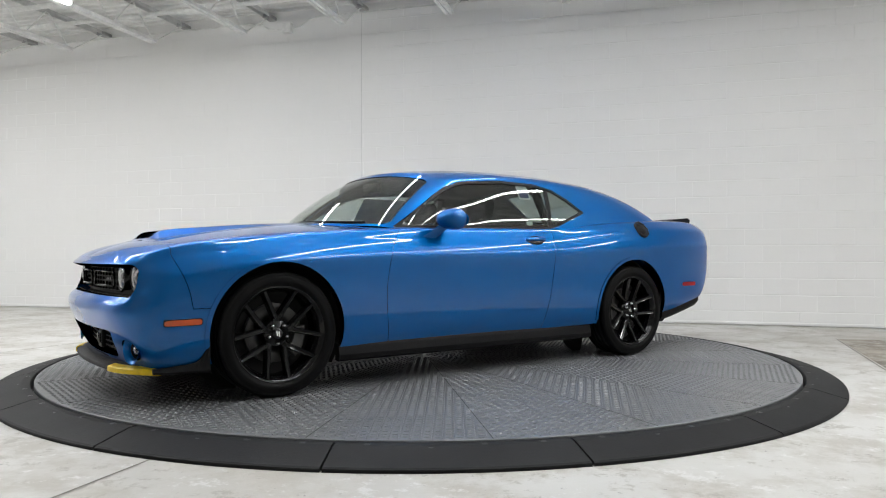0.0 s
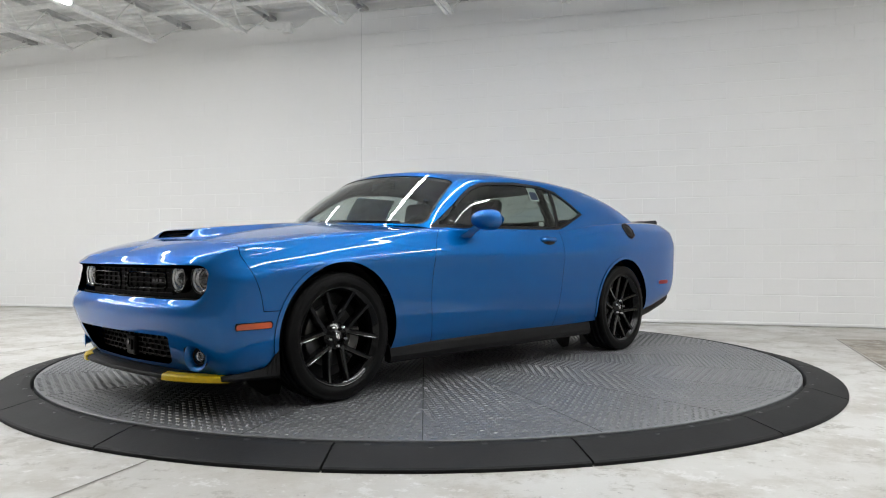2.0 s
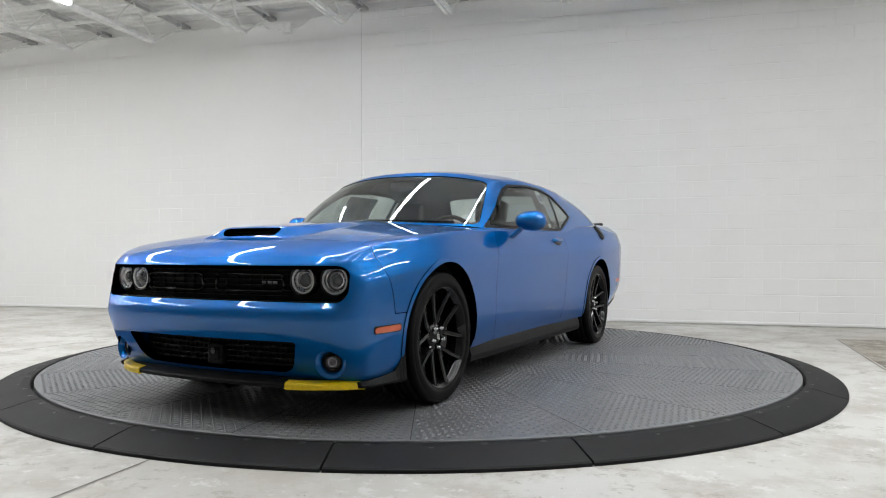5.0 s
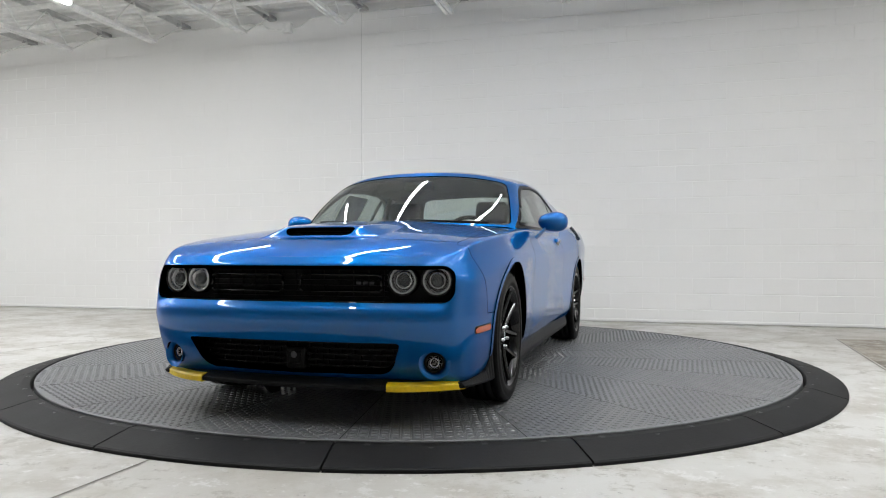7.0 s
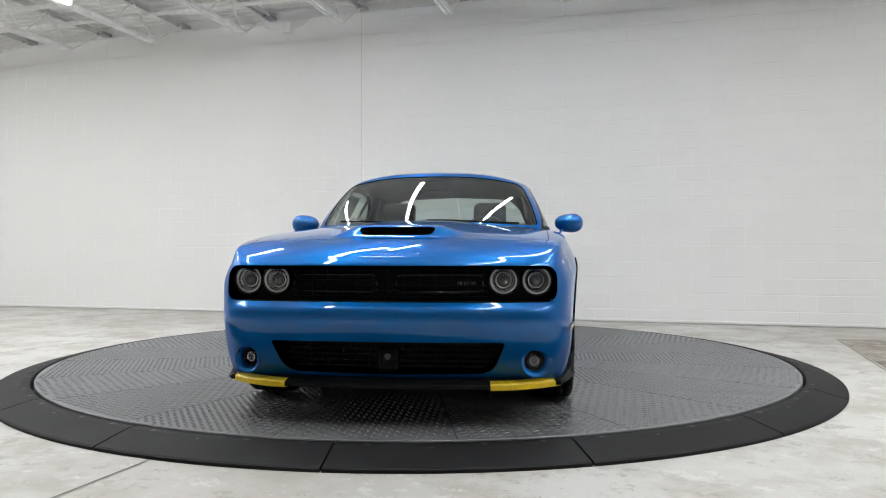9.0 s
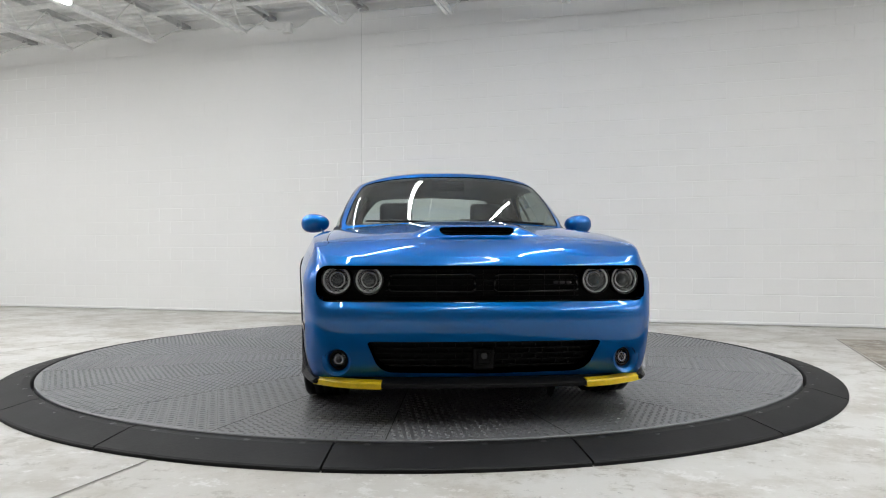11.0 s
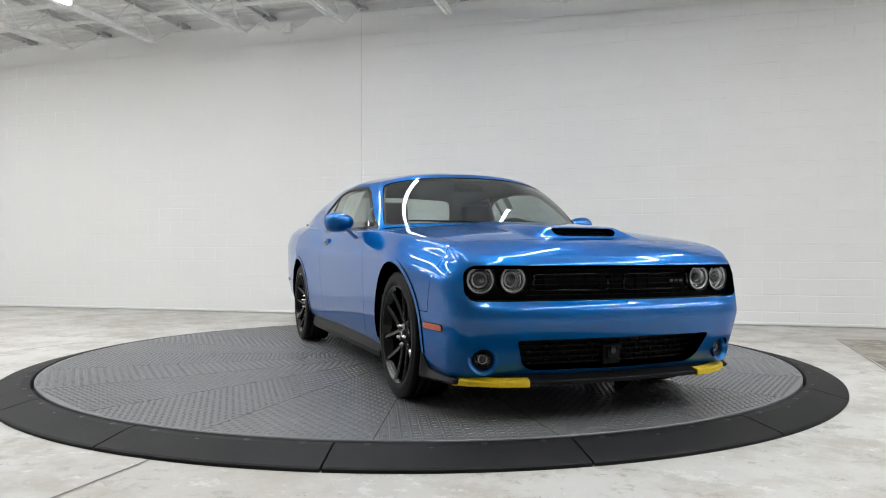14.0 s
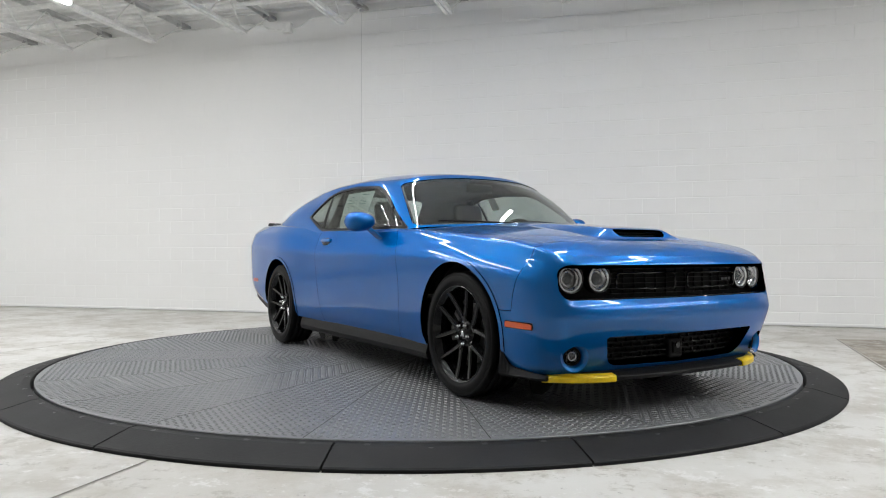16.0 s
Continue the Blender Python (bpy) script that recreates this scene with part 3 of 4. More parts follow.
def body_skin():
    yf = np.linspace(0, 0.828, 52)
    xs = np.concatenate([np.linspace(2.10, 1.2, 54), np.linspace(1.185, -1.0, 110), np.linspace(-1.015, -2.60, 86)])
    yr = np.linspace(0.78, 0, 36)
    rows = []
    for k in range(7):
        zl = lambda x: (Z0(x) + (Z3(x) - Z0(x)) * LEVEL[k]) if k < 4 else (Z3(x) + (Z6(x) - Z3(x)) * LEVEL[k])
        tuck = (lambda x: D6(x)) if k == 6 else (lambda x: TUCK[k] + 0 * x)
        ys = W3(xs) - tuck(xs)
        s = ys[0] / 0.86
        f = np.stack([XF[k] - front_drop(yf), yf * s, zl(np.full(52, 2.35))], 1)
        side = np.stack([xs, ys, zl(xs)], 1)
        r = np.stack([XR[k] + 0.12 * yr ** 2, yr, zl(np.full(36, -2.68))], 1)
        t = np.linspace(0, 1, 6)[1:-1, None]
        rows.append(np.concatenate([f, f[-1] * (1 - t) + side[0] * t, side, side[-1] * (1 - t) + r[0] * t, r]))
    R = np.stack(rows, 1)
    n = len(R)
    # fill between the rows
    v = np.linspace(0, 6, 61)
    fine = np.zeros((n, 61, 3))
    idx = np.arange(7.0)
    for c in range(3):
        for j in range(n):
            fine[j, :, c] = curve(*zip(idx, R[j, :, c]))(v)
    # folded shoulder line along the sides, creased nose of the bumper
    for j in range(n):
        if 56 <= j < n - 40:
            fine[j, 30:, 1] = np.interp(v[30:], idx, R[j, :, 1])
        elif j < 56:
            fine[j, :40, 0] = np.interp(v[:40], idx, R[j, :, 0])
    # lid from the shoulder to the centre line
    edge = fine[:, -1]
    nf = 52 + 4
    cx = np.empty(n)
    y0 = edge[:nf, 1]
    cx[:nf] = XF[6] - 0.004 - 0.30 * y0 ** 2
    c1 = cx[nf - 1]
    sx = edge[nf:n - 40, 0]
    w = smooth_step(sx[0], 1.0, sx)
    cx[nf:n - 40] = np.minimum.accumulate(c1 + (sx - sx[0]) * (1 - w) + (sx - c1) * w)
    tail = edge[n - 40:, 1]
    c2 = cx[n - 41]
    cx[n - 40:] = c2 + (XR[6] + 0.01 - c2) * (1 - tail / tail[0])
    m = 46
    s = np.linspace(0, 1, m + 1)[1:]
    lid = np.zeros((n, m, 3))
    for i, q in enumerate(s):
        x = edge[:, 0] * (1 - q) + cx * q
        y = edge[:, 1] * (1 - q)
        z = edge[:, 2] + (ZTOP(cx) - edge[:, 2]) * (1 - (1 - q) ** 2.3)
        lid[:, i] = np.stack([x, y, z], 1)
    G = np.concatenate([fine, lid], 1)
    G = blur(G, 0, 4.4, "mirror")
    G = blur(G, 1, 1.1)
    G[:, -1, 1] = 0
    # rolled upper edge of the bumper below the grille
    roll = np.clip((G[..., 2] - 0.535) / 0.045, 0, 1) ** 2 * (1 - smooth_step(0.59, 0.62, G[..., 2])) * (1 - smooth_step(0.72, 0.80, np.abs(G[..., 1])))
    G[..., 0] -= np.where(G[..., 0] > 1.9, 0.032 * roll, 0)
    # raised middle of the hood, with the scoop's mouth at its front
    ay = np.abs(G[..., 1])
    up = (G[..., 2] > 0.74) & (G[..., 0] > 0.9)
    G[..., 2] += np.where(up, BULGE(G[..., 0]) * np.clip((0.335 - ay) / 0.115, 0, 1), 0)
    U, Vv = np.meshgrid(np.arange(n), np.arange(G.shape[1]), indexing="ij")
    return grid_skin(G, np.stack([U, Vv], -1).astype(float))


# ---- car: fair cabin ----
ROOF_C = curve((0.36, 1.398), (0.1, 1.436), (-0.3, 1.455), (-0.8, 1.452), (-1.1, 1.438), (-1.46, 1.40))


def cabin_skin():
    q = np.linspace(0, 1, 40)
    wb = np.stack([1.005 - 0.335 * q ** 2, 0.782 * q, 1.004 - 0.02 * q], 1)
    wt = np.stack([0.375 - 0.135 * q ** 2, 0.645 * q, 1.396 - 0.066 * q ** 3], 1)
    s = np.linspace(0, 1, 100)
    bx = 0.60 - 1.70 * s
    sb = np.stack([bx, curve((0.6, 0.846), (0, 0.858), (-0.7, 0.864), (-1.1, 0.858))(bx), Z6(bx) - 0.022], 1)
    tx = 0.10 - 1.20 * s
    st = np.stack([tx, curve((0.1, 0.672), (-0.4, 0.692), (-1.1, 0.68))(tx), curve((0.1, 1.338), (-0.35, 1.366), (-0.7, 1.365), (-1.1, 1.345))(tx)], 1)
    r = np.linspace(0, 1, 60)
    rb = np.stack([curve((0, -1.12), (0.25, -1.62), (0.45, -1.95), (0.6, -2.1), (1, -2.16))(r), curve((0, 0.858), (0.25, 0.852), (0.45, 0.79), (0.6, 0.62), (1, 0))(r), curve((0, 1.008), (0.25, 1.040), (0.5, 1.09), (1, 1.12))(r)], 1)
    rt = np.stack([curve((0, -1.12), (0.3, -1.3), (0.5, -1.38), (1, -1.45))(r), curve((0, 0.68), (0.3, 0.62), (0.5, 0.5), (1, 0))(r), curve((0, 1.343), (0.3, 1.348), (0.5, 1.37), (1, 1.40))(r)], 1)
    B, Tp = np.concatenate([wb, sb, rb]), np.concatenate([wt, st, rt])
    n = len(B)
    v = np.linspace(0, 1, 44)
    G = B[:, None] * (1 - v)[None, :, None] + Tp[:, None] * v[None, :, None]
    push = 4 * v * (1 - v)
    out = np.stack([np.where(np.arange(n) < 40, 0.022, 0.0), np.concatenate([0.018 * q, np.full(100, 0.018), 0.018 + 0.012 * np.sin(np.pi * np.minimum(1, 1.6 * r))]), np.concatenate([0.018 * np.ones(40), np.zeros(100), 0.03 * np.minimum(1, 2 * r)])], 1)
    G = G + out[:, None] * push[None, :, None]
    cx = np.concatenate([0.37 - 0.16 * q ** 2, np.linspace(0.19, -1.08, 100), -1.10 - 0.345 * r])
    m = 34
    t = np.linspace(0, 1, m + 1)[1:]
    cap = np.zeros((n, m, 3))
    zc = ROOF_C(cx)
    for i, k in enumerate(t):
        cap[:, i] = np.stack([Tp[:, 0] * (1 - k) + cx * k, Tp[:, 1] * (1 - k), Tp[:, 2] + (zc - Tp[:, 2]) * (1 - (1 - k) ** 2.7)], 1)
    G = np.concatenate([G, cap], 1)
    G = blur(G, 0, 2.6, "mirror")
    G = blur(G, 1, 1.6)
    G[:, -1, 1] = 0
    U = np.concatenate([q, 1 + s, 2 + r])
    Vv = np.concatenate([v, 1 + t])
    uu, vv = np.meshgrid(U, Vv, indexing="ij")
    return grid_skin(G, np.stack([uu, vv], -1))


DLO = [(0.665, 0.975), (0.33, 1.195), (0.20, 1.268), (0.06, 1.312), (-0.30, 1.337), (-0.62, 1.330), (-0.80, 1.295), (-0.93, 1.225), (-1.065, 1.125), (-0.74, 1.010), (-0.66, 0.992), (0.0, 0.982)]
XDF = curve((0.25, 0.757), (0.56, 0.786), (0.75, 0.765), (0.9, 0.705), (0.97, 0.652))
XDR = curve((0.28, -0.54), (0.5, -0.60), (0.72, -0.634), (0.98, -0.666))
YH = curve((0.6, 0.795), (1.9, 0.770), (2.06, 0.745))
XSEAM = curve((0.516, 1.955), (0.60, 1.972), (0.72, 2.018), (0.80, 2.055))
GAP = 0.0018


def hood_front(y):
    return 2.065 - 0.06 * (y / 0.75) ** 2


def skin_point(M, x, z, side=1):
    """Place and outward normal of the skin's side at x, z."""
    V, N = M[0], M[1]
    d = (V[:, 0] - x) ** 2 + (V[:, 2] - z) ** 2 + np.where(V[:, 1] * side < 0.3, 9, 0)
    i = int(np.argmin(d))
    return Vector(V[i]), Vector(N[i])


def build_body(car):
    body = body_skin()

    def arches(M):
        for ax in (WHEEL_X, REAR_X):
            x, y, z = M[0].T
            r = np.hypot(x - ax, (z - WHEEL_Z) * 0.985)
            M = clip(M, np.where(np.abs(y) > 0.45, r - ARCH_R, 1.0))
        return M

    def front_holes(M):
        x, y, z = M[0].T
        M = clip(M, np.where(x > 1.9, sd_box(y, z, 0, 0.664, 0.800, 0.086, 0.058), 1.0))
        x, y, z = M[0].T
        M = clip(M, np.where(x > 1.9, sd_poly(np.abs(y), z, [(-0.2, 0.395), (0.545, 0.395), (0.555, 0.385), (0.545, 0.36), (0.515, 0.285), (0.49, 0.256), (0.45, 0.240), (-0.2, 0.230)]), 1.0))
        x, y, z = M[0].T
        M = clip(M, np.where(x > 1.9, np.hypot((np.abs(y) - 0.696) / 1.15, z - 0.300) - 0.056, 1.0))
        return M

    shell = arches(body)
    shell = front_holes(shell)
    x, y, z = shell[0].T
    ay = np.abs(y)
    in_hood = np.minimum(np.minimum(YH(x) - ay, hood_front(y) - x), np.where(z > 0.70, x - 0.955 + 0.335 * (ay / 0.782) ** 2, -1))
    low = np.maximum(x - XSEAM(z), np.minimum(0.516 - z, x - 1.6))
    in_bumper = np.where((ay < YH(x)) & (z > 0.74), x - hood_front(y), low)

    in_bumper = np.where(z < 0.79, np.maximum(in_bumper, x - 2.07), in_bumper)
    h = clip(shell, in_hood - GAP)
    hx, hy, hz = h[0].T
    mouth = sd_box(hy, hx, 0, 1.98, 0.196 - 0.9 * np.maximum(0, hx - 1.98), 0.028, 0.02)
    h = clip(h, mouth)
    skin_part("hood", h, PAINT, car, "blue hood with a black scoop")
    skin_part("front_bumper", clip(shell, in_bumper - GAP), PAINT, car, "blue front bumper skin", 0.045)
    rest = clip(shell, np.minimum(-in_hood, -in_bumper) - GAP)
    x, y, z = rest[0].T
    ay = np.abs(y)
    for side in (1, -1):
        f = clip(rest, np.minimum(np.minimum(x - XDF(z), y * side - 0.3), x - 0.955 + 0.335 * (ay / 0.782) ** 2) - GAP)
        skin_part("front_fender", f, PAINT, car, "", 0.03)
    for side in (1, -1):
        f = clip(rest, np.minimum(np.minimum(XDF(z) - x, x - XDR(z)), np.minimum(y * side - 0.6, z - 0.262)) - GAP)
        d = skin_part("door", f, PAINT, car)
        door_bits(d, body, side)
    inside = np.minimum(np.minimum(0.74 - ay, x + 1.95), rest[2][:, 1] - 66)
    skin_part("rear_body", clip(rest, np.minimum(XDR(z) - x - GAP, -inside)), PAINT, car, "blue rear quarters and deck", 0.03)
    # black panel below the rear bumper skin
    edge = body[0][(body[2][:, 1] == 0) & (body[0][:, 0] < -1.905)]
    half = [Vector(q) for q in edge if q[1] >= 0.05][::3]
    half.sort(key=lambda q: math.atan2(-q.x - 1.5, q.y))
    ring = half + [Vector((q.x, -q.y, q.z)) for q in reversed(half)]
    path = []
    for i, q in enumerate(ring):
        t = ring[min(i + 1, len(ring) - 1)] - ring[max(i - 1, 0)]
        path.append((q, Vector((t.y, -t.x, 0)).normalized()))
    if path[0][1].y < 0:
        path = [(q, -o) for q, o in path]
    sweep("rear_valance", path, [(-0.05, 0.03), (-0.014, 0.03), (-0.010, 0.0), (-0.016, -0.05), (-0.035, -0.074), (-0.07, -0.08)], PLASTIC, car, "matt black lower rear panel")
    # lamps and lips that follow the skin
    bx, by, bz = body[0].T
    for ax in (WHEEL_X, REAR_X):
        for side in (1, -1):
            m = body
            for sign, edge_r in ((1, ARCH_R - 0.004), (-1, ARCH_R + 0.02)):
                r = np.hypot(m[0][:, 0] - ax, (m[0][:, 2] - WHEEL_Z) * 0.985)
                m = clip(m, np.where(m[0][:, 1] * side > 0.45, sign * (r - edge_r), -1.0))
            m = clip(m, m[0][:, 2] - 0.30)
            skin_part("arch_lip", m, PAINT, car, "", 0.022, 0.005)
    for side in (1, -1):
        m = clip(body, np.where(by * side > 0.5, -sd_box(bx, bz - 0.02 * (2.0 - bx), 2.003, 0.446, 0.098, 0.019, 0.008), -1.0))
        skin_part("side_marker_bezel", m, TRIM, car, "", 0.004, 0.0012)
        m = clip(body, np.where(by * side > 0.5, -sd_box(bx, bz - 0.02 * (2.0 - bx), 2.003, 0.446, 0.092, 0.0145, 0.006), -1.0))
        skin_part("side_marker", m, AMBER, car, "amber side marker lamp", 0.004, 0.004)
        m = clip(body, np.where(by * side > 0.5, -sd_box(bx, bz, -2.23, 0.552, 0.10, 0.016, 0.008), -1.0))
        skin_part("rear_side_marker", m, RED, car, "red rear side marker lamp", 0.004, 0.003)
    lin = clip(body, np.minimum(np.minimum(0.9 - bx, bx + 2.1), np.minimum(bz - 0.80, 64 - body[2][:, 1])))
    skin_part("side_lining", lin, CLOTH, car, "", 0.0, -0.035)
    return body


def lathe_part(name, profile, m, material, parent, seg=40, label="", smooth=True):
    v, f = lathe(profile, seg)
    ob = raw(name, v, f, material, parent, label, smooth)
    ob.matrix_basis = m
    return ob


def door_bits(door, body, side):
    p, n = skin_point(body, -0.47, 0.903, side)
    # frame: local x along the car, local y up, local z outward
    ex = Vector((1, 0, 0)) - n * n.x
    ex.normalize()
    ey = n.cross(ex)
    m = Matrix((ex, ey, n)).transposed().to_4x4()
    m.translation = p
    up = 1 if ey.z > 0 else -1
    # black oval laid on the skin as the shade of the handle's hollow
    bm = bmesh.new()
    bmesh.ops.create_uvsphere(bm, u_segments=24, v_segments=12, radius=1, matrix=m @ Matrix.Diagonal((0.082, 0.034, 0.006, 1)))
    part("recess_shade", bm, GLOSS_BLACK, door, "", True)
    bm = bmesh.new()
    box(bm, (-0.092, -0.016, 0.008), (0.092, 0.016, 0.036), bevel=0.0125, seg=4)
    for v in bm.verts:
        v.co.z -= 0.022 * (v.co.x / 0.092) ** 2
        v.co.y += up * 0.012 * (1 - (v.co.x / 0.092) ** 2) + up * 0.004
    bmesh.ops.transform(bm, matrix=m, verts=bm.verts)
    part("door_handle", bm, PAINT, door, "", True)


def build_cabin(car, body):
    cab = cabin_skin()
    x, y, z = cab[0].T
    u, v = cab[2].T
    ay = np.abs(y)
    # windscreen, side and rear openings
    ws = np.where(u < 1.15, sd_box(np.minimum(u, 1.3) * 0.74, v * 0.56, 0, 0.264, 0.705, 0.247, 0.045), 1.0)
    sw = np.where((u > 0.9) & (u < 2.2) & (v < 1.3), sd_poly(x, z, DLO), 1.0)
    rw = np.where(u > 2.1, sd_box((3 - u), v, 0, 0.5, 0.50, 0.42, 0.08), 1.0)
    shell = clip(cab, np.minimum(np.minimum(ws, sw), np.where(u > 2.1, rw, 1.0)) - 0.0015)
    skin_part("roof", shell, PAINT, car, "blue roof and pillars", 0.02)
    skin_part("headliner", shell, CLOTH, car, "", 0.0, -0.024)
    glass = skin_part("windscreen", clip(cab, -ws - 0.001), GLASS_WS, car, "clear windscreen with reflections", 0.0, -0.004)
    skin_part("windscreen_edge", clip(cab, np.minimum(-ws, ws + 0.016)), TRIM, glass, "", 0.0, -0.006)
    skin_part("rear_window", clip(cab, -rw), GLASS_REAR, car, "", 0.0, -0.004)
    for side in (1, -1):
        own = np.where(y * side > 0.3, -sw, -1.0)
        skin_part("window_trim", clip(cab, np.minimum(own, 0.019 - own)), TRIM, car, "", 0.012, 0.001)
        post = x + 0.700 - 0.22 * (1.15 - z)
        inner = own - 0.018
        skin_part("side_window", clip(cab, np.minimum(inner, post - 0.018)), GLASS_SIDE, car, "lightly tinted door window", 0.0, -0.005)
        skin_part("quarter_window", clip(cab, np.minimum(inner, -post - 0.018)), GLASS_SIDE, car, "", 0.0, -0.005)
        skin_part("window_post", clip(cab, np.minimum(inner, 0.018 - np.abs(post))), TRIM, car, "", 0.01, -0.003)
        if side < 0:
            sheet = clip(cab, np.minimum(inner, -sd_box(x + 0.25 * (z - 1.15), z, -0.165, 1.145, 0.225, 0.142, 0.01)))
            p = skin_part("window_sheet", sheet, PAPER, car, "white printed price sheet inside the window", 0.0, -0.009)
            rng = random.Random(4)
            for k in range(34):
                cz = 1.025 + 0.015 * (k % 17)
                c0 = -0.36 if k < 17 else -0.15
                w = rng.uniform(0.03, 0.085)
                bar = clip(cab, np.minimum(inner, -sd_box(x + 0.25 * (z - 1.15), z, c0 + 0.02 + w, cz, w, rng.choice([0.002, 0.003, 0.0045]), 0.001)))
                if len(bar[3]):
                    skin_part("print_bar", bar, INK, p, "", 0.0, -0.0075)
        else:
            tag = clip(cab, np.minimum(inner, -sd_box(x, z, -0.495, 1.262, 0.055, 0.052, 0.004)))
            p = skin_part("window_sticker", tag, PAPER, car, "small printed sticker inside the window", 0.0, -0.009)
            skin_part("print_bar", clip(cab, np.minimum(inner, -sd_box(x, z, -0.495, 1.25, 0.045, 0.03, 0.004))), INK_BLUE, p, "", 0.0, -0.0075)
            tag = clip(cab, np.minimum(inner, -sd_box(x, z, -0.475, 1.03, 0.03, 0.016, 0.004)))
            skin_part("window_sticker", tag, PAPER, car, "small white sticker inside the window", 0.0, -0.009)
    # wipers
    for y0, y1 in ((0.62, 0.02), (-0.02, -0.60)):
        bm = bmesh.new()
        last = None
        for i in range(9):
            q = i / 8
            yy = y0 + (y1 - y0) * q
            k = abs(yy) / 0.782
            p = Vector((1.005 - 0.335 * k * k - 0.02 - 0.03 * q, yy, 1.013 + 0.016 * q))
            if last is not None:
                rod(bm, last, p, 0.006, 6)
            last = p
        part("wiper", bm, PLASTIC, car)
    return cab


def build_mirror(car, side):
    bm = bmesh.new()
    bmesh.ops.create_uvsphere(bm, u_segments=36, v_segments=22, radius=1)
    for v in bm.verts:
        c = v.co
        s = 1 / (abs(c.x) ** 2.3 + abs(c.y) ** 2.3 + abs(c.z) ** 2.3) ** (1 / 2.3)
        c *= s
        c.x = c.x * (0.10 if c.x > 0 else 0.055)
        c.y = c.y * 0.102
        c.z = c.z * (0.068 - 0.010 * v.co.y / 0.118 * side * -1)
        c.x -= 0.10 * c.y * side
    for v in bm.verts:
        v.co += Vector((0.325, side * 0.980, 1.030))
    mir = part("mirror", bm, PAINT, car, "blue door mirror", True)
    bm = bmesh.new()
    ring = []
    for q in range(7):
        t = q / 6
        c = Vector((0.445 - 0.09 * t, side * (0.868 + 0.075 * t), 0.905 + 0.09 * t))
        w, h = 0.048 - 0.012 * t, 0.026
        ring.append([bm.verts.new(c + Vector((w * math.cos(a), side * 0.4 * h * math.sin(a), h * math.sin(a)))) for a in [2 * math.pi * k / 16 for k in range(16)]])
    for a, b in zip(ring, ring[1:]):
        for k in range(16):
            bm.faces.new((a[k], a[(k + 1) % 16], b[(k + 1) % 16], b[k]))
    bmesh.ops.recalc_face_normals(bm, faces=bm.faces)
    part("mirror_foot", bm, PAINT, mir, "", True)
    bm = bmesh.new()
    bmesh.ops.create_circle(bm, cap_ends=True, segments=30, radius=1, matrix=Matrix.Translation((0.2635, side * 0.980, 1.030)) @ Matrix.Rotation(math.radians(-90), 4, "Y") @ Matrix.Diagonal((0.047, 0.088, 1, 1)))
    part("mirror_glass", bm, CHROME, mir)


def sweep(name, path, prof, material, parent, label="", close=True):
    """A bar of profile points (out, up) along a path of (point, outward)."""
    v, f, k = [], [], len(prof)
    for p, o in path:
        for a, b in prof:
            v.append((p[0] + o[0] * a, p[1] + o[1] * a, p[2] + b))
    for i in range(len(path) - 1):
        for q in range(k):
            r = (q + 1) % k
            f.append((i * k + q, (i + 1) * k + q, (i + 1) * k + r, i * k + r))
    f += [tuple(reversed(range(k))), tuple((len(path) - 1) * k + q for q in range(k))]
    bm = bmesh.new()
    vs = [bm.verts.new(c) for c in v]
    for q in f:
        bm.faces.new([vs[i] for i in q])
    bmesh.ops.recalc_face_normals(bm, faces=bm.faces)
    return part(name, bm, material, parent, label)


def lip_path(y0, y1, n, z=0.175, back=0.0):
    out = []
    for i in range(n + 1):
        y = y0 + (y1 - y0) * i / n
        a = abs(y)
        drop = 0.16 * a * a + 1.1 * max(0, a - 0.50) ** 2
        slope = 0.32 * a + 2.2 * max(0, a - 0.50)
        d = Vector((1, math.copysign(slope, y) if y else 0, 0)).normalized()
        out.append((Vector((2.325 - drop - back, y, z)), d))
    return out


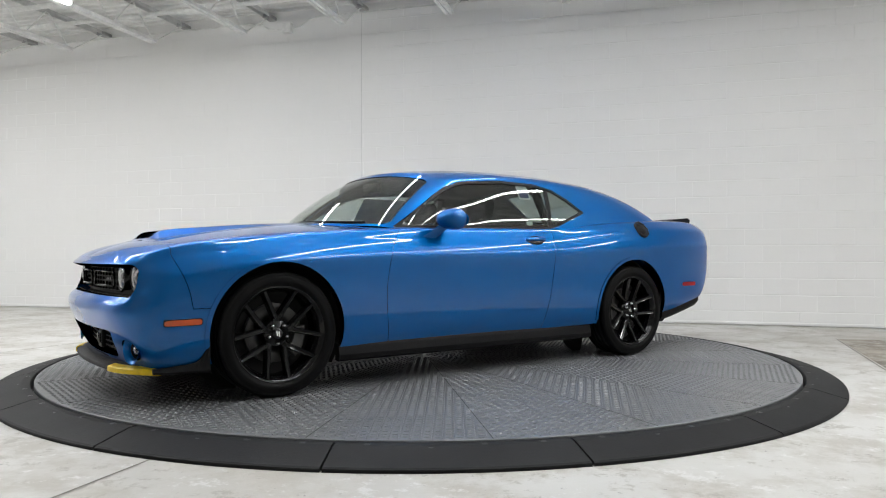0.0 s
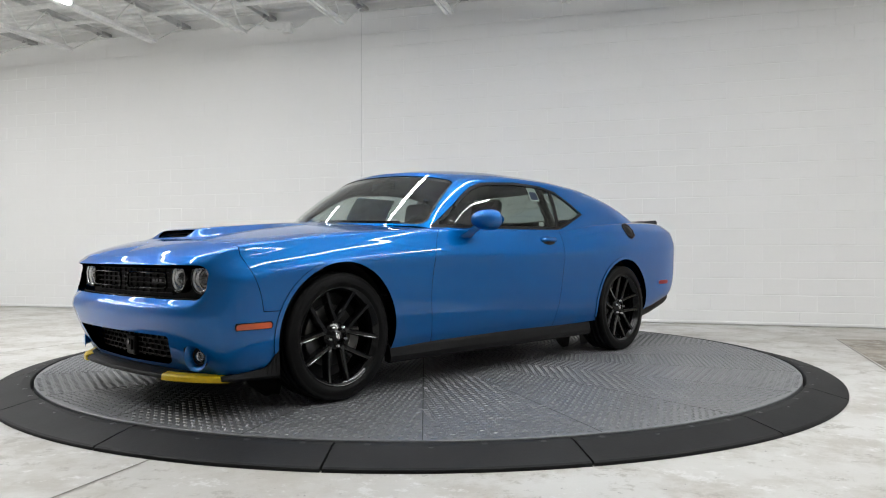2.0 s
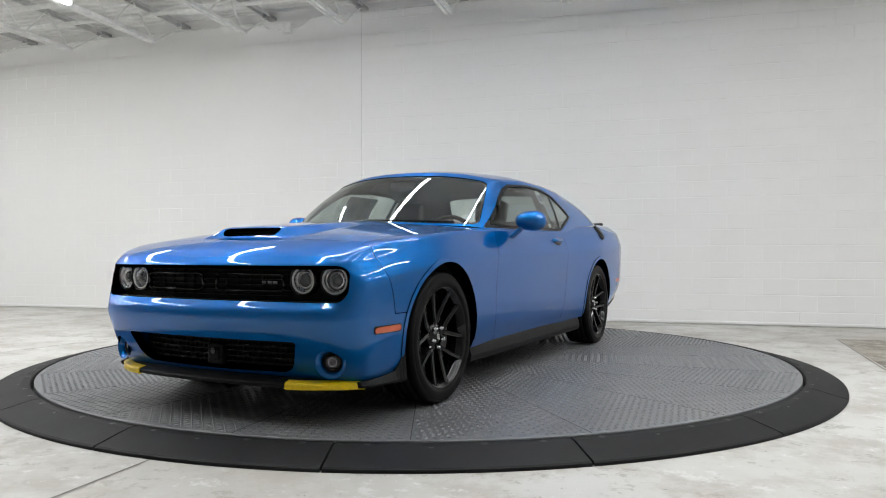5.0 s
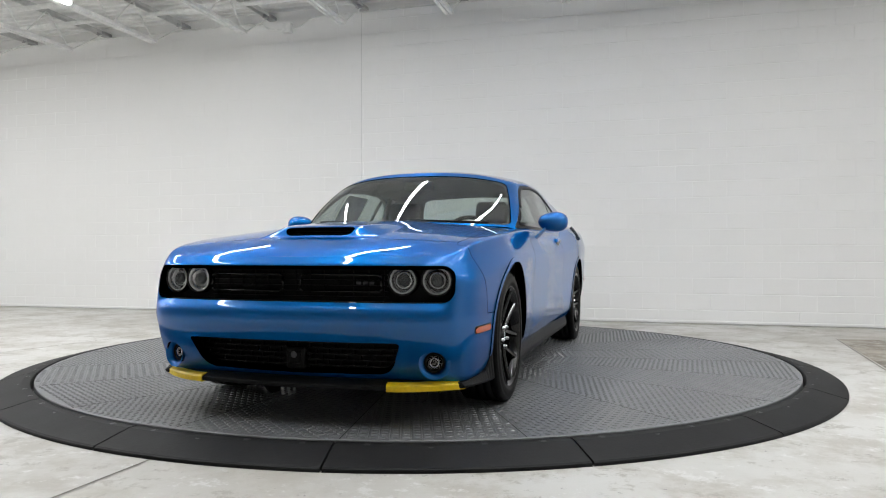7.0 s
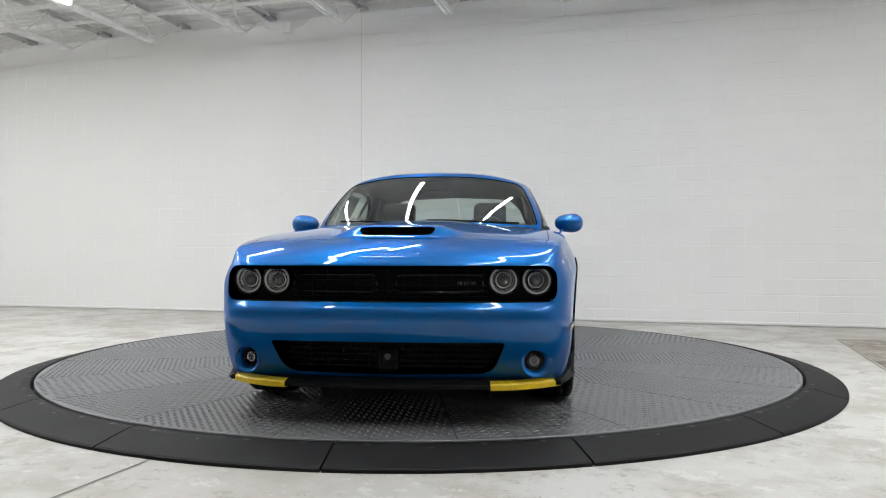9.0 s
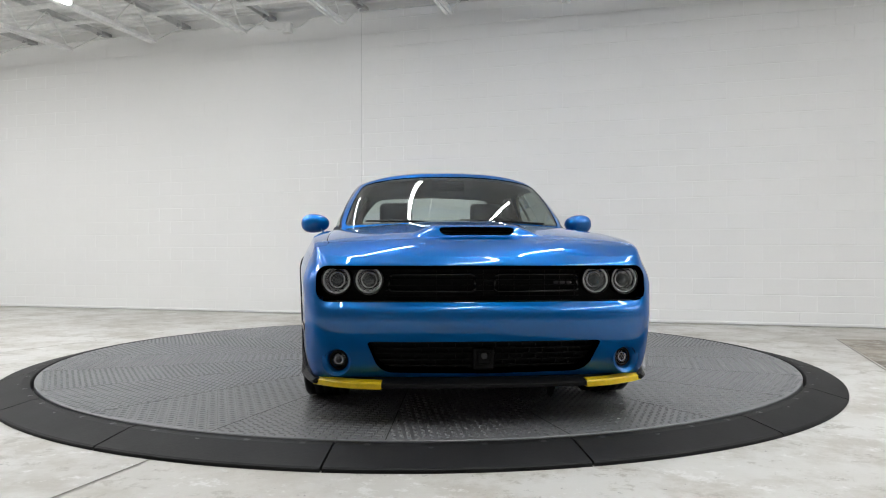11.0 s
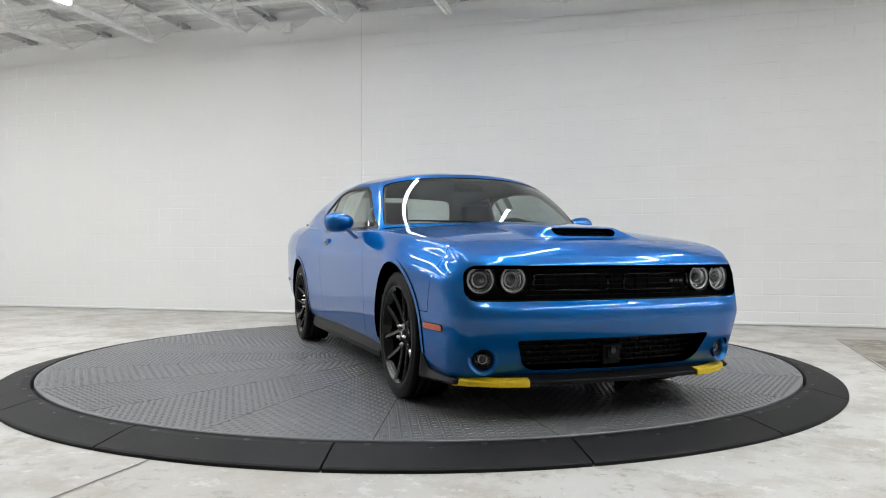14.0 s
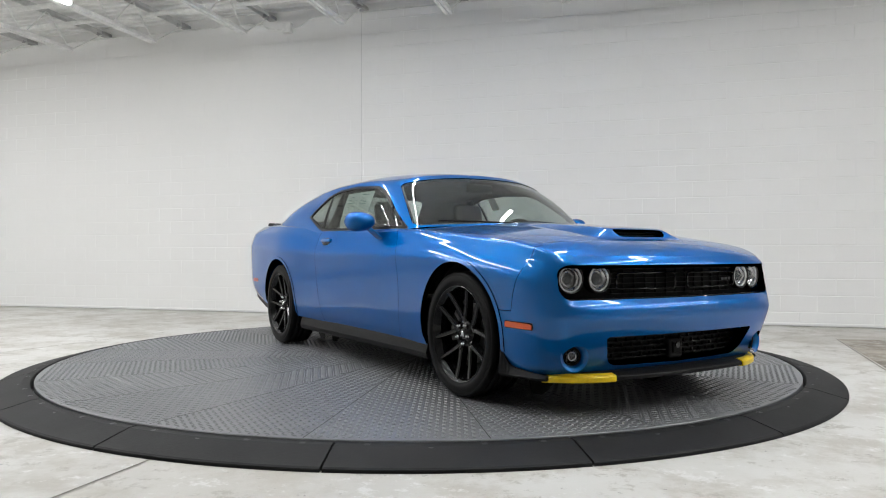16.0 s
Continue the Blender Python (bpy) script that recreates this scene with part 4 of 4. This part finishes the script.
def build_front(car):
    # black lip below the bumper with yellow shipping covers
    prof = [(0.0, 0.004), (-0.003, 0.0), (-0.16, 0.002), (-0.16, 0.05), (-0.05, 0.04), (-0.004, 0.022), (0.0, 0.016)]
    lip = sweep("front_lip", lip_path(-0.83, 0.83, 60), prof, PLASTIC, car, "matt black front lip spoiler")
    yp = [(0.007, -0.002), (0.0, -0.006), (-0.07, -0.004), (-0.07, 0.036), (-0.03, 0.035), (0.0, 0.028), (0.007, 0.02)]
    for s in (1, -1):
        sweep("lip_cover", lip_path(0.49 * s, 0.815 * s, 14), yp, YELLOW, lip, "yellow plastic shipping cover on the lip")
        # side flare up to the wheel arch
        bm = bmesh.new()
        rows = []
        for i in range(13):
            t = i / 12
            x = 2.135 - 0.27 * t
            y = s * (0.812 + 0.082 * t ** 0.7)
            top = 0.203 + 0.035 * t + (0.11 * max(0, (t - 0.7) / 0.3) ** 2)
            rows.append([bm.verts.new((x, y, 0.177)), bm.verts.new((x + 0.004, y + s * 0.012, 0.19)), bm.verts.new((x, y - s * 0.004, top)), bm.verts.new((x, y - s * 0.06, top)), bm.verts.new((x, y - s * 0.06, 0.18))])
        for a, b in zip(rows, rows[1:]):
            for k in range(5):
                bm.faces.new((a[k], a[(k + 1) % 5], b[(k + 1) % 5], b[k]))
        bm.faces.new(rows[0])
        bm.faces.new(rows[-1])
        bmesh.ops.recalc_face_normals(bm, faces=bm.faces)
        part("lip_flare", bm, PLASTIC, lip)

    def plan(y, z_in):
        return 2.315 - float(front_drop(np.array(y))) - z_in

    def wall_strip(name, y0, y1, z0, z1, inset, material, parent, thick=0.004, n=30, label=""):
        bm = bmesh.new()
        cols = []
        for i in range(n + 1):
            y = y0 + (y1 - y0) * i / n
            x = plan(y, inset)
            cols.append([bm.verts.new((x, y, z0)), bm.verts.new((x, y, z1)), bm.verts.new((x - thick, y, z1)), bm.verts.new((x - thick, y, z0))])
        for a, b in zip(cols, cols[1:]):
            for k in range(4):
                bm.faces.new((a[k], a[(k + 1) % 4], b[(k + 1) % 4], b[k]))
        bm.faces.new(cols[0])
        bm.faces.new(cols[-1])
        bmesh.ops.recalc_face_normals(bm, faces=bm.faces)
        return part(name, bm, material, parent, label)

    g = wall_strip("grille", -0.785, 0.785, 0.565, 0.76, 0.085, GRILLE, car, 0.01, 40, "black grille panel between the headlamps")
    for k in range(6):
        z = 0.596 + 0.026 * k
        wall_strip("grille_bar", -0.47, 0.47, z, z + 0.007, 0.066, GRILLE, g, 0.018)
    for k in range(13):
        y = -0.45 + 0.075 * k
        wall_strip("grille_rib", y - 0.002, y + 0.002, 0.592, 0.735, 0.074, GRILLE, g, 0.010, 1)
    wall_strip("grille_sill", -0.775, 0.775, 0.566, 0.584, 0.02, GLOSS_BLACK, g, 0.066, 40)
    for s in (1, -1):
        # outlined nostril
        pts = []
        for y, z in ((0.045, 0.64), (0.06, 0.625), (0.445, 0.628), (0.455, 0.64), (0.45, 0.695), (0.44, 0.706), (0.065, 0.708), (0.05, 0.697)):
            pts.append(Vector((plan(y, 0.04), s * y, z)))
        bm = bmesh.new()
        for a, b in zip(pts, pts[1:] + pts[:1]):
            rod(bm, a, b, 0.0065, 8)
            bmesh.ops.create_uvsphere(bm, u_segments=8, v_segments=6, radius=0.0065, matrix=Matrix.Translation(b))
        part("grille_frame", bm, FRAME, g, "", True)
    # grey badge bars on the grille
    for k in range(3):
        y = 0.345 + 0.032 * k
        wall_strip("badge", y - 0.012, y + 0.012, 0.661, 0.675, 0.034, CHROME_DARK, g, 0.004, 1)
    # lamps: outer and inner pair on each side
    for s in (1, -1):
        for yc, r, inset in ((0.704, 0.068, 0.056), (0.549, 0.065, 0.052)):
            yaw = math.degrees(math.atan(0.22 * yc + max(0, yc - 0.55))) * s * 0.5
            m = Matrix.Translation((plan(yc, inset), s * yc, 0.680)) @ pose(0, 0, 0, 0, 0, yaw) @ Matrix.Rotation(math.radians(90), 4, "Y")
            lamp = lathe_part("headlamp", [(r + 0.008, -0.055), (r + 0.008, 0.004), (r + 0.004, 0.010), (r, 0.004), (r - 0.002, -0.004)], m, GLOSS_BLACK, car, 44, "round headlamp with a bright halo ring")
            one = Matrix.Identity(4)
            lathe_part("halo_ring", [(r - 0.001, 0.0), (r - 0.003, 0.005), (r - 0.008, 0.005), (r - 0.010, -0.004)], one, HALO, lamp, 44, "clear halo ring")
            lathe_part("bowl", [(r - 0.009, -0.002), (r - 0.013, -0.022), (r - 0.017, -0.022), (r - 0.020, -0.034), (r * 0.62, -0.040), (r * 0.60, -0.048), (0.034, -0.050)], one, BOWL, lamp, 36)
            lathe_part("projector", [(0.0385, -0.050), (0.040, -0.024), (0.037, -0.020), (0.034, -0.0195)], one, CHROME, lamp, 32)
            lathe_part("projector_lens", [(0.034, -0.021), (0.031, -0.010), (0.022, -0.001), (0.011, 0.004), (0.0005, 0.0055)], one, BALL, lamp, 32)
            lathe_part("cover_lens", [(r, 0.005), (r * 0.8, 0.012), (r * 0.4, 0.017), (0.0005, 0.0185)], one, LENS, lamp, 40)
        # fog lamp in its cup
        m = Matrix.Translation((2.190, s * 0.692, 0.299)) @ pose(0, 0, 0, 0, 0, 18 * s) @ Matrix.Rotation(math.radians(90), 4, "Y") @ Matrix.Scale(0.80, 4)
        fog = lathe_part("fog_lamp", [(0.058, -0.03), (0.058, 0.004), (0.055, 0.008), (0.050, 0.008), (0.047, 0.0), (0.046, -0.01)], m, PLASTIC, car, 36, "round fog lamp in a blue cup")
        lathe_part("fog_cup", [(0.092, 0.042), (0.072, 0.034), (0.064, 0.016), (0.060, 0.002), (0.057, -0.025)], Matrix.Identity(4), PAINT, fog, 36)
        lathe_part("reflector", [(0.045, 0.0), (0.036, -0.016), (0.0005, -0.026)], Matrix.Identity(4), CHROME_DARK, fog, 30)
        lathe_part("bulb_ring", [(0.030, 0.001), (0.028, 0.006), (0.022, 0.006), (0.020, -0.004)], Matrix.Identity(4), BOWL, fog, 30)
        lathe_part("cover_lens", [(0.046, 0.003), (0.03, 0.008), (0.0005, 0.010)], Matrix.Identity(4), LENS, fog, 30)
    # lower intake
    low = wall_strip("lower_grille", -0.58, 0.58, 0.20, 0.41, 0.135, GRILLE, car, 0.01, 30, "black lower intake with a mesh of bars")
    for k in range(6):
        z = 0.238 + 0.027 * k
        wall_strip("intake_bar", -0.545, 0.545, z, z + 0.007, 0.098, GRILLE, low, 0.02)
    for k in range(17):
        y = -0.52 + 0.065 * k
        for r in range(5):
            yo = y + (0.0325 if r % 2 else 0)
            z = 0.245 + 0.027 * r
            wall_strip("intake_rib", yo - 0.003, yo + 0.003, z, z + 0.02, 0.100, GRILLE, low, 0.016, 1)
    bm = bmesh.new()
    box(bm, (2.190, -0.052, 0.247), (2.240, 0.052, 0.355), bevel=0.012, seg=2)
    cover = part("radar_cover", bm, PLASTIC, car, "black sensor cover in the lower intake")
    bm = bmesh.new()
    box(bm, (2.235, -0.032, 0.275), (2.249, 0.032, 0.333), bevel=0.006, seg=2)
    part("sensor_face", bm, PLASTIC, cover)
    bm = bmesh.new()
    rod(bm, (2.243, 0.0, 0.318), (2.254, 0.0, 0.318), 0.016, 20)
    part("sensor_eye", bm, CHROME_DARK, cover)
    # scoop mouth
    bm = bmesh.new()
    box(bm, (1.79, -0.2, 0.84), (1.80, 0.2, 0.945))
    box(bm, (1.79, -0.2, 0.862), (1.995, 0.2, 0.866))
    sc = part("hood_scoop", bm, PLASTIC, car, "black scoop mouth with slats")
    for k in range(3):
        bm = bmesh.new()
        z = 0.894 + 0.015 * k
        box(bm, (1.915 - 0.012 * k, -0.185, z), (1.95 - 0.012 * k, 0.185, z + 0.005))
        part("scoop_slat", bm, PLASTIC, sc)


FRAME = simple("polished black trim", (0.004, 0.004, 0.004), 0.12, spec=0.45)
BOWL = simple("grey lamp bowl", (0.52, 0.525, 0.54), 0.2, 1.0)
GRILLE = simple("black grille plastic", (0.005, 0.005, 0.005), 0.5, spec=0.12)
HALO = simple("clear halo light pipe", (0.8, 0.81, 0.82), 0.12, 0.7, coat=1.0)
CHROME_DARK = simple("smoked chrome", (0.07, 0.07, 0.075), 0.25, 1.0)
BALL = simple("dark projector glass", (0.03, 0.035, 0.04), 0.03, coat=1.0)


def spoke_bar(bm, a0, r0, a1, r1, w0, w1, y0, y1):
    """A tapering bar of the wheel's face from polar (a0, r0) to (a1, r1), dished towards the hub."""
    p = Vector((r0 * math.cos(a0), 0, r0 * math.sin(a0)))
    q = Vector((r1 * math.cos(a1), 0, r1 * math.sin(a1)))
    side = Vector((-(q - p).z, 0, (q - p).x)).normalized()
    up = Vector((0, 1, 0))
    secs = []
    for i in range(8):
        t = i / 7
        half = w0 + (w1 - w0) * t
        y = y0 + (y1 - y0) * t ** 1.4
        c = p.lerp(q, t)
        secs.append([bm.verts.new(c + side * (half * u) + up * (y + v)) for u, v in ((-1.0, -0.045), (-0.95, -0.008), (-0.66, 0.0), (-0.4, -0.0025), (0.4, -0.0025), (0.66, 0.0), (0.95, -0.008), (1.0, -0.045))])
    for a, b in zip(secs, secs[1:]):
        for i in range(8):
            j = (i + 1) % 8
            bm.faces.new((a[i], a[j], b[j], b[i]))
    bm.faces.new(secs[0])
    bm.faces.new(secs[-1])


def build_wheel():
    """Wheel round the local y axis, outer face towards +y, centre at the origin."""
    w = empty("wheel")
    turn = Matrix.Rotation(math.radians(-90), 4, "X")
    tw = 0.122
    tread = []
    for k in range(5):
        c = -0.088 + 0.044 * k
        tread += [(0.3635 - 0.004 * (abs(c) / 0.09) ** 3, c - 0.0185), (0.3638 - 0.004 * (abs(c) / 0.09) ** 3, c + 0.0165), (0.356, c + 0.018), (0.356, c + 0.025)]
    prof = [(0.262, -0.105), (0.275, -0.116), (0.31, -tw), (0.335, -0.12), (0.352, -0.113)] + tread[:-2] + [(0.352, 0.113), (0.343, 0.118), (0.341, 0.1165), (0.335, 0.12), (0.31, tw), (0.295, 0.1215), (0.293, 0.119), (0.284, 0.117), (0.276, 0.111), (0.268, 0.104)]
    lathe_part("tyre", prof, turn, TYRE, w, 96, "black low-profile tyre")
    lathe_part("rim", [(0.268, -0.10), (0.255, -0.09), (0.246, -0.03), (0.243, 0.06), (0.251, 0.088), (0.259, 0.100), (0.266, 0.108), (0.272, 0.114), (0.276, 0.1165), (0.278, 0.118), (0.281, 0.116), (0.280, 0.108)], turn, RIM_BLACK, w, 80, "gloss black alloy rim with five split spokes")
    for k in range(5):
        bm = bmesh.new()
        a0 = 2 * math.pi * k / 5
        spoke_bar(bm, a0, 0.035, a0, 0.104, 0.027, 0.023, 0.066, 0.076)
        for s in (-1, 1):
            spoke_bar(bm, a0 + s * 0.10, 0.092, a0 + s * math.radians(21.5), 0.264, 0.0175, 0.0155, 0.075, 0.107)
        bmesh.ops.recalc_face_normals(bm, faces=bm.faces)
        part("spoke", bm, RIM_BLACK, w)
    lathe_part("hub", [(0.082, 0.02), (0.082, 0.056), (0.072, 0.068), (0.036, 0.072), (0.033, 0.078), (0.029, 0.082), (0.0005, 0.083)], turn, RIM_BLACK, w, 40)
    for p in (-0.007, 0.007):
        bm = bmesh.new()
        box(bm, (-0.004, 0.0822, -0.016), (0.004, 0.0852, 0.016), Matrix.Translation((p, 0, 0)) @ Matrix.Rotation(0.5, 4, "Y"), 0.001, 1)
        part("cap_mark", bm, CHROME, w)
    for k in range(5):
        a = 2 * math.pi * k / 5 + math.pi / 5
        bm = bmesh.new()
        rod(bm, (0.0575 * math.cos(a), 0.060, 0.0575 * math.sin(a)), (0.0575 * math.cos(a), 0.090, 0.0575 * math.sin(a)), 0.0105, 6)
        bmesh.ops.create_uvsphere(bm, u_segments=10, v_segments=6, radius=0.0098, matrix=Matrix.Translation((0.0575 * math.cos(a), 0.089, 0.0575 * math.sin(a))))
        part("wheel_nut", bm, NUT, w, "", True)
    lathe_part("brake_disc", [(0.09, 0.0), (0.09, 0.018), (0.172, 0.018), (0.174, 0.016), (0.174, -0.010), (0.09, -0.010)], turn, DISC, w, 48)
    # added dark disc closes the rim behind the brake disc
    lathe_part("rim_backing", [(0.0005, -0.03), (0.246, -0.03)], turn, DARK, w, 40)
    return w


def caliper(parent, fwd):
    bm = bmesh.new()
    secs = []
    for i in range(11):
        a = math.radians(-30 + 6 * i)
        secs.append([bm.verts.new((r * math.cos(a), y, r * math.sin(a))) for r, y in ((0.112, 0.0), (0.108, 0.03), (0.120, 0.046), (0.182, 0.046), (0.194, 0.034), (0.194, 0.0))])
    for p, q in zip(secs, secs[1:]):
        for k in range(6):
            bm.faces.new((p[k], p[(k + 1) % 6], q[(k + 1) % 6], q[k]))
    bm.faces.new(secs[0])
    bm.faces.new(secs[-1])
    bmesh.ops.recalc_face_normals(bm, faces=bm.faces)
    if not fwd:
        bmesh.ops.transform(bm, matrix=Matrix.Diagonal((-1, 1, 1, 1)), verts=bm.verts)
        bmesh.ops.reverse_faces(bm, faces=bm.faces)
    part("brake_caliper", bm, DISC, parent)


def build_wheels(car):
    for x, yf, fwd, left, right in ((WHEEL_X, 0.79, False, -19, -12), (REAR_X, 0.825, True, 9, 20)):
        for s in (1, -1):
            w = build_wheel()
            caliper(w, fwd if s > 0 else not fwd)
            w.parent = car
            w.matrix_basis = Matrix.Translation((x, s * yf, 0.3545)) @ (pose(0, 0, 0, 0, left, 0) if s > 0 else pose(0, 0, 0, 0, right, 180)) @ Matrix.Diagonal((0.974, 1, 0.974, 1))
            # dark wheel well round it
            v, f = lathe([(0.412, -0.15), (0.412, -0.52), (0.0005, -0.52)], 48)
            keep = [q for q in f if sum(v[i][1] for i in q) / 4 > -0.2]
            ob = raw("wheel_well", v, keep, DARK, car)
            ob.matrix_basis = Matrix.Translation((x, s * 0.98, WHEEL_Z)) @ Matrix.Rotation(math.radians(90 if s < 0 else -90), 4, "X") @ (Matrix.Diagonal((1, -1, 1, 1)) if s > 0 else Matrix.Identity(4))


def build_under(car):
    bm = bmesh.new()
    box(bm, (-2.35, -0.62, 0.20), (2.1, 0.62, 0.50), bevel=0.03, seg=1)
    part("underbody", bm, DARK, car)
    bm = bmesh.new()
    box(bm, (-1.05, -0.84, 0.19), (1.05, 0.84, 0.27))
    part("floor_pan", bm, DARK, car)
    for s in (1, -1):
        path = [(Vector((1.10 - 2.15 * i / 24, s * (0.886 + 0.008 * i / 24), 0.0)), Vector((0, s, 0))) for i in range(25)]
        prof = [(-0.05, 0.172), (-0.012, 0.165), (0.004, 0.178), (0.008, 0.205), (-0.003, 0.25), (-0.012, 0.272), (-0.05, 0.272)]
        sweep("side_skirt", path, prof, PLASTIC, car, "matt black side sill")
    # rear valance and exhausts
    for s in (1, -1):
        bm = bmesh.new()
        rod(bm, (-2.2, s * 0.5, 0.27), (-1.0, s * 0.35, 0.23), 0.03, 10)
        part("exhaust_pipe", bm, DISC, car)
    # deck spoiler
    path = []
    for i in range(31):
        y = -0.70 + 1.40 * i / 30
        path.append((Vector((-2.665 + 0.10 * (y / 0.70) ** 2, y, 1.078)), Vector((-1, 0, 0))))
    prof = [(-0.26, 0.026), (-0.12, 0.046), (-0.03, 0.054), (-0.005, 0.050), (0.010, 0.038), (0.012, 0.022), (0.0, 0.008), (-0.05, 0.004), (-0.26, 0.008)]
    sweep("deck_spoiler", path, prof, PLASTIC, car, "matt black deck spoiler")


def seat(car, x, y):
    st = empty("seat")
    st.parent = car
    bm = bmesh.new()
    box(bm, (-0.05, -0.25, 0.30), (0.48, 0.25, 0.48), bevel=0.06, seg=3)
    part("cushion", bm, CLOTH, st, "", True)
    bm = bmesh.new()
    box(bm, (-0.07, -0.25, 0.0), (0.07, 0.25, 0.60), bevel=0.06, seg=3)
    for v in bm.verts:
        v.co.y *= 1 - 0.35 * max(0, (v.co.z - 0.25) / 0.35) ** 2
    bmesh.ops.transform(bm, matrix=Matrix.Translation((-0.05, 0, 0.45)) @ Matrix.Rotation(math.radians(-17), 4, "Y"), verts=bm.verts)
    part("backrest", bm, CLOTH, st, "", True)
    bm = bmesh.new()
    box(bm, (-0.05, -0.135, 0.0), (0.05, 0.135, 0.19), bevel=0.045, seg=3)
    bmesh.ops.transform(bm, matrix=Matrix.Translation((-0.235, 0, 1.045)) @ Matrix.Rotation(math.radians(-12), 4, "Y"), verts=bm.verts)
    part("headrest", bm, CLOTH, st, "", True)
    st.matrix_basis = Matrix.Translation((x, y, 0.0))
    return st


def build_interior(car):
    seat(car, -0.12, 0.38)
    seat(car, -0.12, -0.38)
    bm = bmesh.new()
    box(bm, (-1.28, -0.62, 0.40), (-1.0, 0.62, 1.05), bevel=0.07, seg=3)
    part("rear_seat", bm, CLOTH, car, "", True)
    bm = bmesh.new()
    box(bm, (0.42, -0.76, 0.55), (0.98, 0.76, 0.965), bevel=0.05, seg=3)
    for v in bm.verts:
        if v.co.x < 0.6:
            v.co.z -= 0.03
    dash = part("dashboard", bm, PLASTIC, car, "black dashboard", True)
    bm = bmesh.new()
    box(bm, (0.40, 0.20, 0.93), (0.60, 0.56, 1.0), bevel=0.03, seg=3)
    part("gauge_hood", bm, PLASTIC, dash, "", True)
    # steering wheel
    m = Matrix.Translation((0.30, 0.38, 0.90)) @ Matrix.Rotation(math.radians(-66), 4, "Y")
    v, f = lathe([(0.185 + 0.016 * math.cos(a), 0.016 * math.sin(a)) for a in [2 * math.pi * k / 10 for k in range(10)]], 40, True)
    sw = raw("steering_wheel", v, f, PLASTIC, car, "", True)
    sw.matrix_basis = m
    bm = bmesh.new()
    box(bm, (-0.06, -0.06, -0.03), (0.06, 0.06, 0.02), bevel=0.02, seg=2)
    for a in (90, 210, 330):
        c, s = math.cos(math.radians(a + 90)), math.sin(math.radians(a + 90))
        rod(bm, (0.05 * c, 0.05 * s, 0), (0.18 * c, 0.18 * s, 0), 0.014, 8)
    part("wheel_boss", bm, PLASTIC, sw)
    bm = bmesh.new()
    box(bm, (-1.25, -0.8, 0.27), (0.9, 0.8, 0.33))
    part("carpet", bm, CLOTH, car)
    for s in (1, -1):
        bm = bmesh.new()
        box(bm, (-0.75, s * 0.80 - 0.02, 0.33), (0.7, s * 0.80 + 0.02, 0.95), bevel=0.015, seg=1)
        part("door_card", bm, PLASTIC, car)
        bm = bmesh.new()
        rod(bm, (-0.72, s * 0.62, 1.30), (-0.78, s * 0.78, 0.9), 0.035, 8)
        part("belt_pillar", bm, PLASTIC, car)
    bm = bmesh.new()
    box(bm, (-0.02, -0.115, -0.035), (0.02, 0.115, 0.035), bevel=0.015, seg=2)
    bmesh.ops.transform(bm, matrix=Matrix.Translation((0.36, 0, 1.30)), verts=bm.verts)
    part("rear_view_mirror", bm, PLASTIC, car)
    bm = bmesh.new()
    box(bm, (-2.0, -0.76, 1.03), (-1.2, 0.76, 1.05))
    part("parcel_shelf", bm, CLOTH, car)


def fuel_cap(car, body):
    V, N = body[0], body[1]
    d = np.linalg.norm(V - np.array((-1.63, 0.91, 1.0)), axis=1)
    i = int(np.argmin(d))
    near = np.linalg.norm(V - V[i], axis=1) < 0.085
    p = Vector(V[near].mean(0))
    n = Vector(N[near].mean(0)).normalized()
    m = Matrix.Translation(p - n * 0.002) @ n.to_track_quat("Z", "Y").to_matrix().to_4x4()
    cap = lathe_part("fuel_door", [(0.076, -0.02), (0.074, 0.010), (0.064, 0.013), (0.058, 0.006), (0.046, 0.008), (0.040, 0.016), (0.0005, 0.018)], m, PLASTIC, car, 40, "round black fuel filler door")
    for k in range(8):
        a = math.pi * k / 4
        bm = bmesh.new()
        rod(bm, (0.069 * math.cos(a), 0.069 * math.sin(a), 0.008), (0.069 * math.cos(a), 0.069 * math.sin(a), 0.0165), 0.0055, 8)
        part("filler_bolt", bm, CHROME_DARK, cap)


def build_car():
    car = empty("car")
    body = build_body(car)
    build_cabin(car, body)
    build_front(car)
    build_under(car)
    for s in (1, -1):
        build_mirror(car, s)
    build_wheels(car)
    build_interior(car)
    fuel_cap(car, body)
    return tagged(car, "glossy blue two-door muscle coupe with black wheels", "car")


build_hall()
build_roof_steel()
disc = build_disc()
build_ring()
car = build_car()
build_block_wall()


def motions():
    walk(disc, [(t, pose(0, 0, 0, 0, 0, heading(t))) for t in TIMES])
    walk(car, [(t, pose(0, 0, 0, 0, 0, heading(t)) @ Matrix.Translation(CAR_OFF)) for t in TIMES])


motions()
